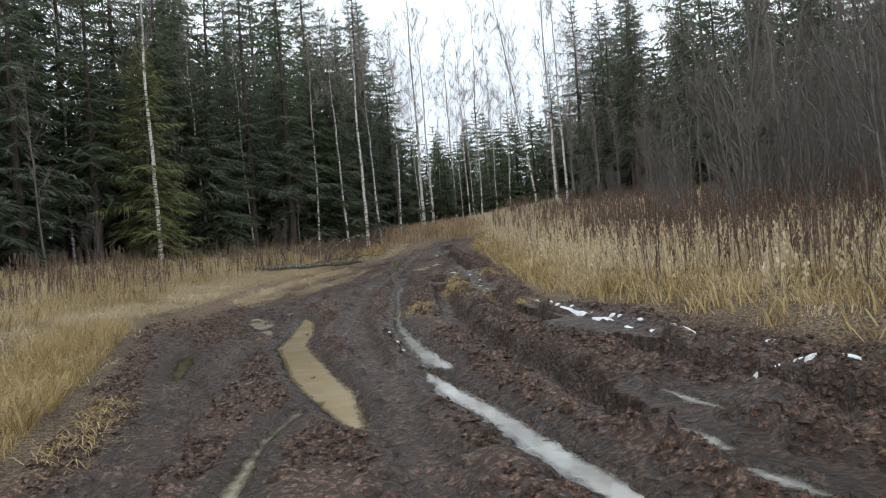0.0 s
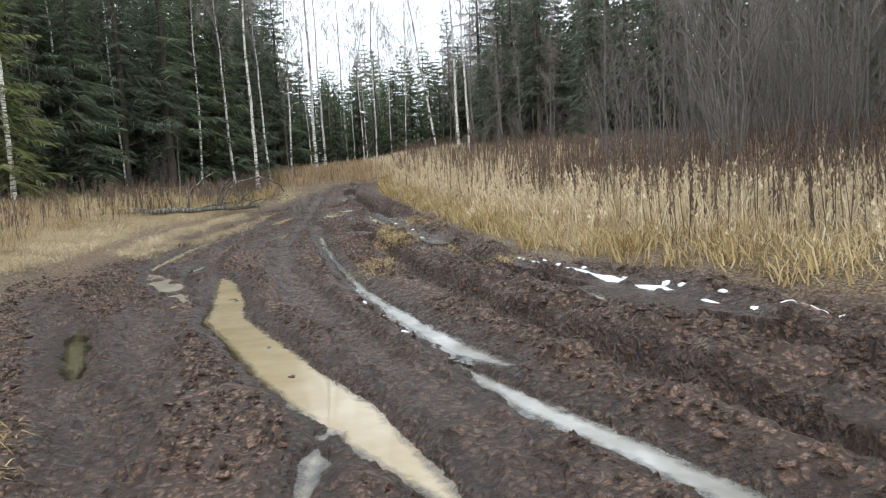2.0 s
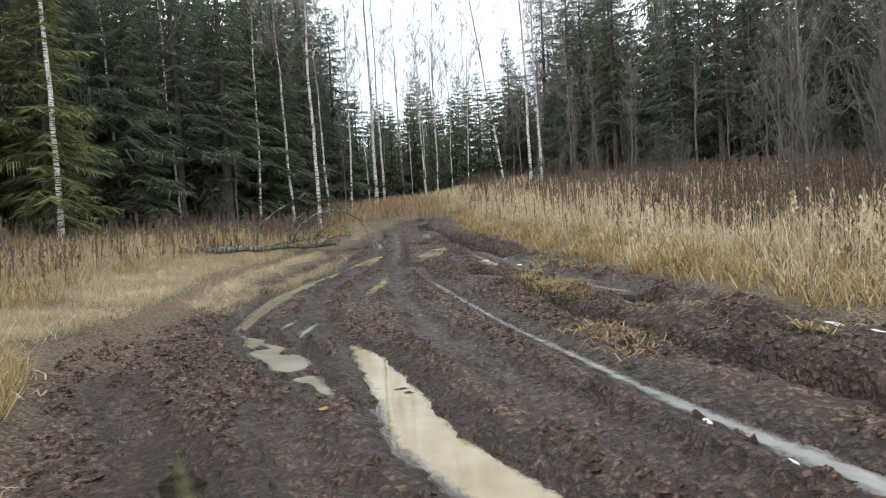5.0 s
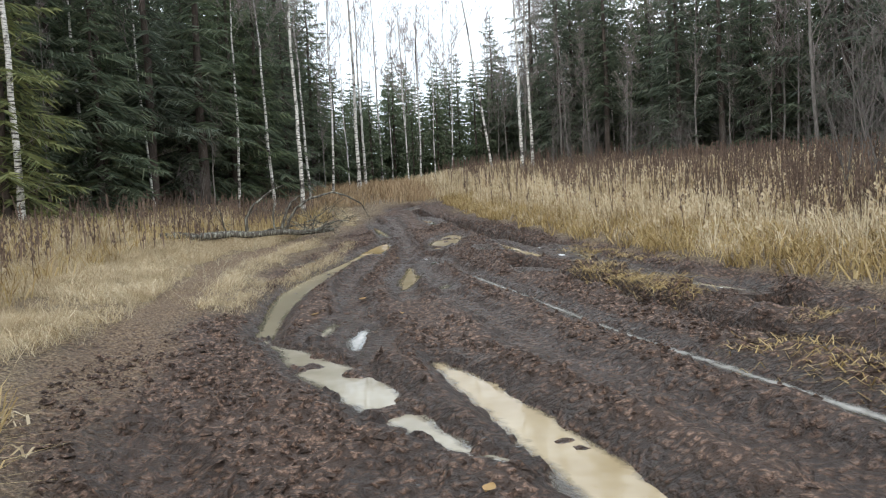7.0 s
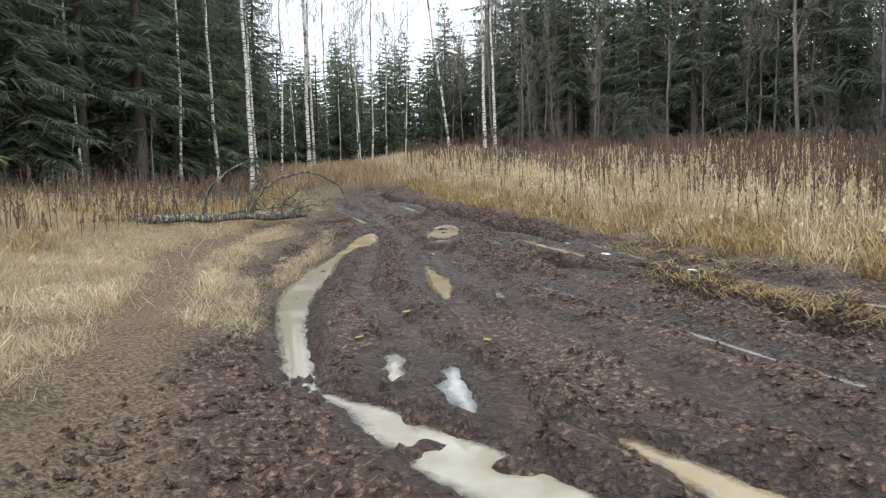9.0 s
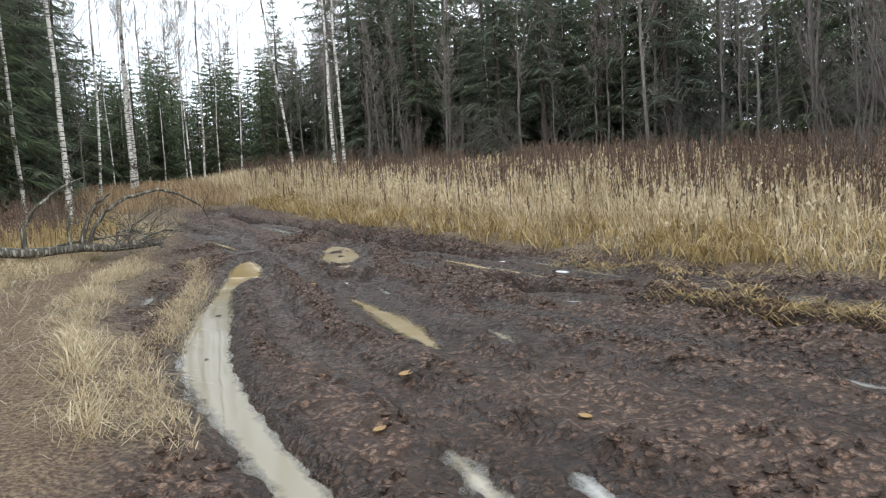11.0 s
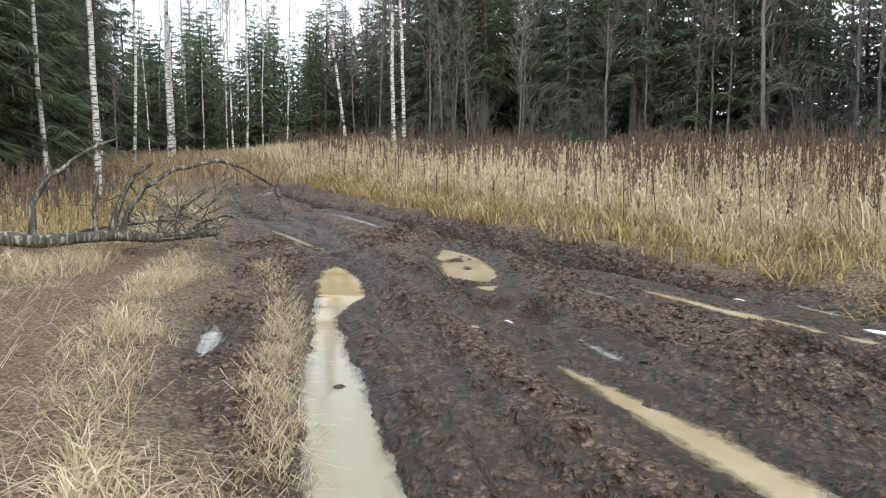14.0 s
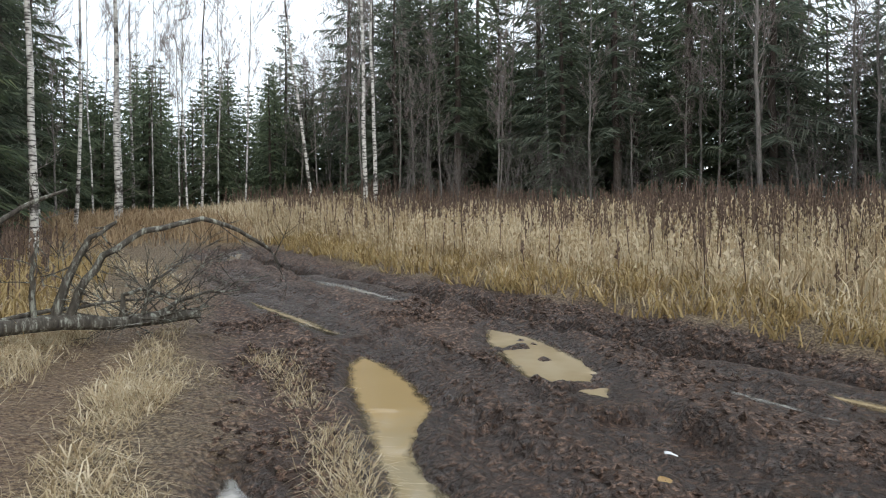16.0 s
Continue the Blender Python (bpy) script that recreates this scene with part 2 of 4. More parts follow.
M_POND = pond_material()
M_SNOW = snow_material()
M_RUSSET = blade_material("russet_grass", [(0.2, (0.16, 0.10, 0.06)), (0.5, (0.38, 0.275, 0.165)), (0.9, (0.58, 0.45, 0.30))])
M_STRAW = blade_material("tall_dry_grass", [(0.22, (0.22, 0.155, 0.085)), (0.42, (0.48, 0.375, 0.23)), (0.65, (0.66, 0.56, 0.39)), (0.9, (0.78, 0.70, 0.53))])
M_OCHRE = blade_material("ochre_grass", [(0.2, (0.16, 0.105, 0.045)), (0.5, (0.40, 0.295, 0.135)), (0.9, (0.60, 0.48, 0.27))])
M_PALE = blade_material("pale_matted_grass", [(0.2, (0.22, 0.155, 0.085)), (0.5, (0.50, 0.40, 0.25)), (0.9, (0.72, 0.63, 0.47))])
M_WEED = blade_material("dry_weed", [(0.2, (0.08, 0.056, 0.044)), (0.6, (0.17, 0.122, 0.095)), (0.95, (0.31, 0.225, 0.17))])
M_NEEDLE = needle_material()
M_PINE = needle_material("young_needles", (1.5, 1.35, 0.9))
M_BIRCH = birch_bark()
M_TWIG = bark("birch_twigs", [(0.3, (0.19, 0.16, 0.15)), (0.7, (0.34, 0.30, 0.28))])
M_SPRUCEBARK = bark("spruce_bark", [(0.3, (0.045, 0.035, 0.03)), (0.7, (0.13, 0.105, 0.09))])
M_GREYBARK = bark("grey_alder_bark", [(0.3, (0.10, 0.09, 0.082)), (0.7, (0.27, 0.25, 0.23))])
M_SHRUB = bark("shrub_bark", [(0.3, (0.08, 0.072, 0.066)), (0.7, (0.21, 0.19, 0.175))])
M_LOG = bark("lichened_dead_bark", [(0.3, (0.03, 0.026, 0.022)), (0.52, (0.10, 0.09, 0.075)), (0.62, (0.33, 0.34, 0.29))])
M_LEAF = blade_material("fallen_leaf", [(0.2, (0.2, 0.1, 0.04)), (0.6, (0.45, 0.3, 0.14)), (0.9, (0.6, 0.46, 0.28))])


# ---- mesh helpers ----
def build(name, verts, faces, mat, smooth=False, attrs=None):
    """A mesh from arrays; all faces have the same number of corners."""
    v = np.asarray(verts, dtype=np.float32)
    f = np.asarray(faces, dtype=np.int32)
    me = bpy.data.meshes.new(name)
    me.vertices.add(len(v))
    me.vertices.foreach_set("co", v.ravel())
    k = f.shape[1]
    me.loops.add(f.size)
    me.loops.foreach_set("vertex_index", f.ravel())
    me.polygons.add(len(f))
    me.polygons.foreach_set("loop_start", np.arange(len(f), dtype=np.int32) * k)
    me.polygons.foreach_set("use_smooth", np.full(len(f), smooth))
    for key, vals in (attrs or {}).items():
        me.attributes.new(key, "FLOAT", "POINT").data.foreach_set("value", np.asarray(vals, dtype=np.float32).ravel())
    me.update(calc_edges=True)
    me.materials.append(mat)
    return me


class Tubes:
    """Collects tapered limbs as quads."""

    def __init__(self):
        self.v, self.f = [], []

    def add(self, pts, radii, sides=5):
        base = len(self.v)
        n = len(pts)
        for i, (p, r) in enumerate(zip(pts, radii)):
            d = Vector(pts[min(i + 1, n - 1)]) - Vector(pts[max(i - 1, 0)])
            d = d.normalized() if d.length > 1e-6 else Vector((0, 0, 1))
            a = d.orthogonal().normalized()
            c = d.cross(a)
            for s in range(sides):
                t = 2 * math.pi * s / sides
                q = Vector(p) + (a * math.cos(t) + c * math.sin(t)) * r
                self.v.append((q.x, q.y, q.z))
        for i in range(n - 1):
            for s in range(sides):
                s2 = (s + 1) % sides
                self.f.append((base + i * sides + s, base + i * sides + s2, base + (i + 1) * sides + s2, base + (i + 1) * sides + s))

    def mesh(self, name, mat, smooth=True):
        return build(name, self.v, self.f, mat, smooth)


def child(name, me, parent, label=""):
    ob = new(name, me)
    ob.parent = parent
    return tagged(ob, label) if label else ob


# ---- the lie of the land ----
KY = np.array([-400, -20, 0, 6, 14, 20, 25, 28, 30, 41, 48, 60, 120, 400.0])
KZ = np.array([-3, -0.4, 0.09, 0.29, 0.56, 0.73, 0.97, 1.21, 1.39, 2.04, 2.6, 3.4, 5.5, 8.0])
_gy = np.arange(-60, 140, 0.25)
_gz = np.interp(_gy, KY, KZ)
_ker = np.exp(-0.5 * (np.arange(-16, 17) * 0.25 / 1.2) ** 2)
_gz = np.convolve(np.pad(_gz, 16, mode="edge"), _ker / _ker.sum(), mode="valid")

RIGHT_Y = [-30, 0, 6.4, 8.8, 12.9, 17.5, 21, 25, 30, 35, 43, 60]
RIGHT_X = [6.5, 4.6, 3.7, 2.75, 1.8, 1.75, 1.8, 1.75, 1.35, 1.45, 2.3, 4.0]
LEFT_Y = [-30, 0, 5.2, 8.7, 12, 15, 17.5, 18.6, 20, 22, 24, 27, 30.6, 35, 42, 60]
LEFT_X = [-2.6, -2.9, -3.1, -4.3, -5.3, -6.2, -5.7, -5.0, -4.85, -4.8, -4.65, -3.7, -2.8, -1.9, -0.3, 1.5]


def right_edge(y):
    return np.interp(y, RIGHT_Y, RIGHT_X)


def left_edge(y):
    return np.interp(y, LEFT_Y, LEFT_X)


def value_noise(x, y, scale, seed):
    """Smooth lattice noise in -1..1, for arrays."""
    x, y = np.asarray(x) / scale, np.asarray(y) / scale
    xi, yi = np.floor(x).astype(np.int64), np.floor(y).astype(np.int64)
    fx, fy = x - xi, y - yi
    fx, fy = fx * fx * (3 - 2 * fx), fy * fy * (3 - 2 * fy)

    def h(a, b):
        n = (a * 374761393 + b * 668265263 + seed * 1442695041) & 0xFFFFFFFF
        n = ((n ^ (n >> 13)) * 1274126177) & 0xFFFFFFFF
        return ((n ^ (n >> 16)) & 0xFFFF) / 32767.5 - 1

    return (h(xi, yi) * (1 - fx) + h(xi + 1, yi) * fx) * (1 - fy) + (h(xi, yi + 1) * (1 - fx) + h(xi + 1, yi + 1) * fx) * fy


def smooth01(a):
    a = np.clip(a, 0, 1)
    return a * a * (3 - 2 * a)


def land(x, y):
    """Smooth ground, without ruts."""
    x, y = np.asarray(x, dtype=float), np.asarray(y, dtype=float)
    z = np.where(np.abs(y) < 100, np.interp(y, _gy, _gz), np.interp(y, KY, KZ))
    xc = np.clip(x, -60, 60)
    z = z + 0.045 * (np.clip(xc, -8, 8) + 2)
    lft = np.clip(-4.6 - xc, 0, 9)
    z = z + 0.13 * lft * np.clip((y - 2) / 10, 0.25, 1)
    rgt = np.clip(xc - right_edge(y) - 0.2, 0, 10)
    z = z + 0.05 * rgt + 0.12 * np.clip(rgt / 1.0, 0, 1)
    z = z + 0.5 * smooth01((y - 43) / 5) * smooth01((62 - y) / 8)
    return z + 0.06 * value_noise(x, y, 3.1, 5)


# Ruts: (x, y, half width) along the run; depth, height of the berm beside, whether water stands in it and what kind.
RUTS = [
    ("silt", 0.16, 0.05, [(-0.68, 5.9, .05), (-0.86, 6.45, .14), (-1.13, 7.35, .24), (-1.5, 8.4, .26), (-1.75, 9.2, .26), (-2.38, 11.4, .25), (-2.46, 12.5, .23), (-2.57, 13.3, .21), (-2.7, 14.3, .18), (-2.88, 15.1, .06)]),
    ("cream", 0.10, 0.03, [(-1.33, 4.0, .11), (-1.35, 4.6, .09), (-1.41, 5.3, .06), (-1.44, 5.95, .03), (-1.36, 6.6, .04), (-1.3, 7.0, .03)]),
    ("milk", 0.16, 0.04, [(1.35, 2.4, .16), (0.95, 3.7, .14), (0.85, 4.2, .13), (0.6, 5.0, .14), (0.48, 5.6, .13), (0.3, 6.2, .14), (0.06, 6.9, .13), (-0.12, 7.55, .1), (-0.24, 8.1, .06)]),
    ("milk", 0.13, 0.08, [(0.08, 7.9, .06), (-0.13, 8.4, .15), (-0.27, 9.0, .14), (-0.46, 10, .13), (-0.66, 11.2, .1), (-0.76, 12, .08), (-0.84, 13, .07), (-0.9, 13.9, .08), (-0.97, 15.1, .07), (-1.06, 16.5, .07), (-1.18, 18.6, .1), (-1.22, 20.2, .1), (-1.25, 21.2, .04)]),
    ("wet", 0.07, 0.04, [(-1.25, 21.0, .1), (-1.3, 22.9, .11), (-1.33, 25.0, .1)]),
    ("milk", 0.05, 0.02, [(-1.5, 23.05, .03), (-1.56, 22.7, .07), (-1.63, 22.35, .03)]),
    ("pond", 0.16, 0.05, [(-4.48, 17.0, .12), (-4.46, 17.7, .15), (-4.44, 18.4, .15), (-4.36, 19.8, .2), (-4.24, 20.8, .25), (-4.08, 21.6, .27), (-3.9, 22.2, .26), (-3.7, 22.95, .25), (-3.37, 24.0, .17), (-3.02, 25.1, .14), (-2.72, 25.6, .21), (-2.52, 25.95, .3), (-2.28, 26.7, .29), (-2.1, 27.3, .2), (-1.95, 27.7, .06)]),
    ("mire", 0.10, 0.02, [(-4.48, 17.05, .07), (-4.38, 16.7, .07), (-4.27, 16.4, .08), (-4.12, 16.15, .13), (-4.05, 15.8, .19), (-3.84, 15.2, .27), (-3.62, 14.6, .29), (-3.45, 14.05, .22), (-3.28, 13.5, .15), (-3.1, 13.0, .09), (-2.9, 12.75, .06)]),
    ("mire", 0.10, 0.02, [(-3.67, 17.5, .05), (-3.8, 16.9, .09), (-3.9, 16.5, .1)]),
    ("milk", 0.10, 0.02, [(-3.34, 16.9, .05), (-3.47, 16.35, .11), (-3.54, 15.8, .05)]),
    ("milk", 0.10, 0.02, [(-4.04, 25.2, .05), (-4.12, 24.86, .11), (-4.26, 24.5, .08), (-4.38, 24.1, .04)]),
    ("silt", 0.10, 0.03, [(-0.17, 27.9, .08), (-0.32, 27.3, .33), (-0.65, 26.4, .38), (-0.88, 25.85, .38), (-1.0, 25.4, .2), (-1.05, 25.15, .06)]),
    ("wet", 0.09, 0.03, [(-0.9, 25.6, .32), (-1.15, 24.9, .3), (-1.42, 24.2, .28), (-1.75, 23.2, .25), (-2.2, 22, .2), (-2.5, 20.5, .2), (-2.6, 18.5, .15)]),
    ("silt", 0.08, 0.03, [(-2.07, 22.6, .05), (-2.16, 21.8, .13), (-2.28, 21.0, .17), (-2.4, 20.4, .17), (-2.5, 19.95, .12), (-2.6, 19.5, .05)]),
    ("milk", 0.05, 0.03, [(-0.05, 34.1, .08), (-0.17, 32.2, .19), (-0.26, 31, .15), (-0.24, 30.1, .07)]),
    ("milk", 0.04, 0.02, [(-0.1, 38.6, .1), (0.2, 39.6, .18), (0.6, 40.6, .15), (1.1, 41.4, .08)]),
    ("milk", 0.04, 0.02, [(-2.05, 36.6, .1), (-1.45, 38.5, .16), (-0.5, 40.6, .1)]),
    ("silt", 0.04, 0.02, [(0.24, 25.1, .08), (0.3, 23.6, .1), (0.36, 23.0, .15), (0.4, 22.6, .18), (0.42, 22.2, .15), (0.55, 21.7, .11), (0.71, 21.3, .06)]),
    ("milk", 0.05, 0.02, [(-0.44, 20.75, .05), (-0.4, 20.4, .1), (-0.34, 20.05, .05)]),
    ("milk", 0.05, 0.02, [(-0.22, 24.6, .05), (-0.24, 24.1, .07), (-0.23, 23.7, .04)]),
    ("milk", 0.05, 0.02, [(1.1, 23.3, .05), (1.1, 22.4, .08), (0.98, 21.0, .06)]),
    ("milk", 0.05, 0.02, [(0.93, 20.3, .05), (0.91, 19.7, .09), (0.92, 19.2, .05)]),
    ("milk", 0.05, 0.02, [(0.91, 18.9, .05), (0.9, 18.5, .08), (0.88, 18.15, .05)]),
    ("cream", 0.05, 0.02, [(0.87, 17.9, .06), (0.92, 17.3, .11), (1.05, 16.8, .11), (1.13, 16.4, .06)]),
    ("cream", 0.06, 0.02, [(-1.86, 19.85, .04), (-1.95, 19.5, .08), (-2.06, 19.15, .05)]),
    ("silt", 0.06, 0.03, [(-1.95, 32.1, .06), (-1.96, 30.6, .1), (-1.9, 29.4, .1), (-1.83, 28.6, .05)]),
    ("clear", 0.06, 0.02, [(-4.1, 11.8, .05), (-3.76, 10.6, .12), (-3.5, 9.7, .12), (-3.33, 9.1, .05)]),
    ("wet", 0.06, 0.02, [(-5.1, 13.7, .22), (-4.12, 11.5, .25), (-3.47, 9.5, .25), (-3.03, 8.35, .22), (-2.72, 7.4, .18)]),
    ("wet", 0.24, 0.10, [(2.0, 3.2, .15), (1.5, 5, .17), (1.05, 7, .17), (0.45, 10, .15), (0.1, 13, .15), (0, 16, .15), (-0.1, 19, .13), (-0.2, 22, .13)]),
    ("wet", 0.26, 0.10, [(3.6, 2.4, .2), (2.75, 4.8, .2), (2.15, 7.4, .2), (1.35, 11, .18), (1.05, 14, .16), (0.92, 17, .15), (0.78, 20, .15), (0.72, 23, .15), (0.6, 26, .15), (0.3, 30, .16), (0.1, 34, .16), (0.3, 38, .18), (0.8, 42, .2)]),
    ("wet", 0.06, 0.05, [(0.1, 3, .16), (-0.5, 7, .16), (-1.3, 11, .15), (-1.9, 15, .15), (-2.05, 19, .15), (-1.9, 23, .15), (-1.6, 27, .15), (-1.3, 31, .15), (-0.9, 36, .15)]),
    ("wet", 0.07, 0.05, [(-3.3, 15.4, .15), (-3.4, 18, .15), (-3.35, 21, .15), (-2.8, 23.5, .15), (-1.95, 27.5, .15), (-1.8, 31, .15), (-1.7, 36.5, .2)]),
    ("wet", 0.05, 0.04, [(-2.0, 2.5, .2), (-2.4, 6, .22), (-3.0, 10, .2), (-3.5, 12.6, .2)]),
    ("snow", 0.06, 0.03, [(1.55, 12.9, -.03), (1.66, 12.2, .02), (1.78, 11.3, -.01), (1.86, 10.6, .03), (1.95, 9.9, -.01), (2.03, 9.3, .03), (2.14, 8.7, .0), (2.3, 8.1, -.03)]),
    ("milk", 0.05, 0.03, [(1.42, 9.8, .05), (1.47, 9.1, .1), (1.62, 8.6, .05)]),
    ("milk", 0.05, 0.03, [(1.68, 6.0, .05), (1.78, 5.5, .09), (2.0, 5.0, .05)]),
    ("milk", 0.05, 0.03, [(1.5, 4.85, .06), (1.55, 4.6, .1), (1.6, 4.35, .05)]),
    ("milk", 0.05, 0.03, [(1.58, 4.0, .05), (1.66, 3.77, .09), (1.73, 3.6, .05)]),
]


def along(run, x, y):
    """Distance to the run, its half width there, and the way along it in 0..1."""
    best = np.full(x.shape, 1e9)
    wide = np.zeros(x.shape)
    way = np.zeros(x.shape)
    n = len(run) - 1
    for i in range(n):
        (x0, y0, w0), (x1, y1, w1) = run[i], run[i + 1]
        dx, dy = x1 - x0, y1 - y0
        t = np.clip(((x - x0) * dx + (y - y0) * dy) / (dx * dx + dy * dy), 0, 1)
        d = np.hypot(x - x0 - t * dx, y - y0 - t * dy)
        near = d < best
        best = np.where(near, d, best)
        wide = np.where(near, w0 + (w1 - w0) * t, wide)
        way = np.where(near, (i + t) / n, way)
    return best, wide, way


def terrain(x, y):
    """Height of the ground with ruts and clods, and the masks of its surface."""
    x, y = np.asarray(x, dtype=float), np.asarray(y, dtype=float)
    z = land(x, y)
    re, le = right_edge(y), left_edge(y)
    rag = 0.25 * value_noise(x, y, 0.6, 11) + 0.12 * value_noise(x, y, 0.2, 12)
    road = smooth01((re + rag - x) / 0.5 + 0.5) * smooth01((x - le - rag) / 0.8 + 0.5) * smooth01((43.5 - y + rag) / 1.5)
    n1 = value_noise(x, y, 0.33, 1)
    n2 = value_noise(x, y, 0.14, 2)
    n3 = value_noise(x, y, 0.075, 3)
    n4 = value_noise(x, y, 1.1, 4)
    churn = 0.6 + 0.4 * np.clip(value_noise(x, y, 1.9, 6) + 0.4, -1, 1)
    z = z - 0.10 * road + road * (0.022 * n4 + churn * (0.024 * n1 + 0.055 * np.abs(n2) - 0.015 + 0.032 * n3))
    z = z + (1 - road) * (0.025 * n1 + 0.01 * n2)
    side = smooth01((x - 0.1 - np.interp(y, [0, 6, 14, 40], [1.2, 0.6, -0.6, -0.6])) / 0.8) * road
    z = z + side * 0.03 * n1
    calm = np.zeros(x.shape)
    for kind, depth, berm, run in RUTS:
        if kind != "wet" or depth == 0.09:
            sel = (x > min(p[0] for p in run) - 1) & (x < max(p[0] for p in run) + 1) & (y > min(p[1] for p in run) - 1) & (y < max(p[1] for p in run) + 1)
            if sel.any():
                d, w, s = along(run, x[sel], y[sel])
                calm[sel] = np.maximum(calm[sel], smooth01(1 - (d - w) / 0.25))
    z = z - calm * road * 0.6 * churn * (0.024 * n1 + 0.055 * np.abs(n2) - 0.015 + 0.032 * n3)
    wet = 0.22 + 0.2 * n4 + 0.12 * n1
    dark = 0.55 * side * (0.6 + 0.4 * n4)
    pools = []
    for kind, depth, berm, run in RUTS:
        xs, ys = [p[0] for p in run], [p[1] for p in run]
        sel = (x > min(xs) - 1.5) & (x < max(xs) + 1.5) & (y > min(ys) - 1.5) & (y < max(ys) + 1.5)
        if not sel.any():
            continue
        d, w, s = along(run, x[sel], y[sel])
        d = d + 0.035 * n2[sel] + 0.022 * n3[sel] + 0.035 * n1[sel]
        ridge = np.exp(-((d - w - 0.26) / 0.13) ** 2)
        z[sel] += berm * ridge * (0.6 + 0.6 * n1[sel])
        if kind == "wet":
            z[sel] -= depth * smooth01(1 - (d - w * 0.75) / 0.16)
        else:
            pools.append((sel, d - w, land(x[sel], y[sel]) - 0.10 - max(depth * 0.5, 0.02), 0.05 if kind == "mire" else 0.5 if kind == "silt" and depth == 0.10 else 0.82))
        wet[sel] = np.maximum(wet[sel], smooth01(1 - (d - w) / 0.3))
        dark[sel] = np.maximum(dark[sel], (0.75 if kind != "wet" else 0.5) * smooth01(1 - np.abs(d - w - 0.08) / 0.2))
    for sel, s, lev, calmness in pools:
        zz = z[sel]
        zz = np.where((s > 0) & (s < 0.3), np.minimum(zz, lev + 0.015 + s * 0.5), zz)
        z[sel] = np.where((s > 0) & (s < 0.3), np.maximum(zz, lev + 0.006 + np.minimum(s * 0.5, 0.02)), zz)
    lump = value_noise(x, y, 0.3, 21) + 0.35 * value_noise(x, y, 0.11, 22)
    for sel, s, lev, calmness in pools:
        z[sel] = np.where(s <= 0, lev + np.clip(s * 0.5, -0.05, 0) + 0.2 * np.clip(lump[sel] - calmness, 0, 0.45), z[sel])
    grass = 1 - road
    foot = smooth01(1 - (np.abs(x - np.interp(y, [12, 16, 20, 24, 27, 31], [-5.5, -5.75, -5.75, -5.75, -4.9, -3.2]) + 0.1 * n4) - 0.22) / 0.35)
    foot = foot * smooth01((y - 12.5) / 3) * smooth01((33 - y) / 3)
    forest = np.maximum(smooth01((np.interp(y, [-10, 12, 25, 33, 41, 48, 60], [-20, -19, -13, -9.5, -6, -2, -2]) - x) / 3),
                        smooth01((x - np.interp(y, [-10, 2, 10, 20, 31, 38, 44, 48, 60], [9, 9, 9.5, 12, 16, 15, 11, 7, 6])) / 3))
    forest = np.maximum(forest, smooth01((y - 52) / 5))
    return z, road, wet * road, dark * road, grass, foot * (0.75 + 0.25 * grass), forest


def ground_z(x, y):
    return float(terrain(np.array([x]), np.array([y]))[0][0])


def axis(parts):
    out = []
    for a, b, step in parts:
        out.append(np.arange(a, b - 1e-6, step))
    return np.concatenate(out + [np.array([parts[-1][1]])])


gx = axis([(-400, -60, 40), (-60, -20, 4), (-20, -9, 0.7), (-9, -6.4, 0.12), (-6.4, 3.2, 0.044), (3.2, 5, 0.12), (5, 20, 0.7), (20, 60, 4), (60, 400, 40)])
gyy = axis([(-300, -30, 30), (-30, 0, 2), (0, 2.6, 0.2), (2.6, 18, 0.042), (18, 29, 0.054), (29, 43, 0.085), (43, 60, 0.8), (60, 120, 5), (120, 500, 40)])
GX, GY = np.meshgrid(gx, gyy)
gz, g_road, g_wet, g_dark, g_grass, g_path, g_forest = terrain(GX.ravel(), GY.ravel())
nx, ny = len(gx), len(gyy)
idx = np.arange(nx * ny).reshape(ny, nx)
quads = np.stack([idx[:-1, :-1], idx[:-1, 1:], idx[1:, 1:], idx[1:, :-1]], -1).reshape(-1, 4)
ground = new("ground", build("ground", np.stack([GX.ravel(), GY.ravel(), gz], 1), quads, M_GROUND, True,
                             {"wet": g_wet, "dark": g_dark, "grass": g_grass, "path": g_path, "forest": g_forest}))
tagged(ground, "rutted brown mud track between dry grass banks", "ground", kind="structure")

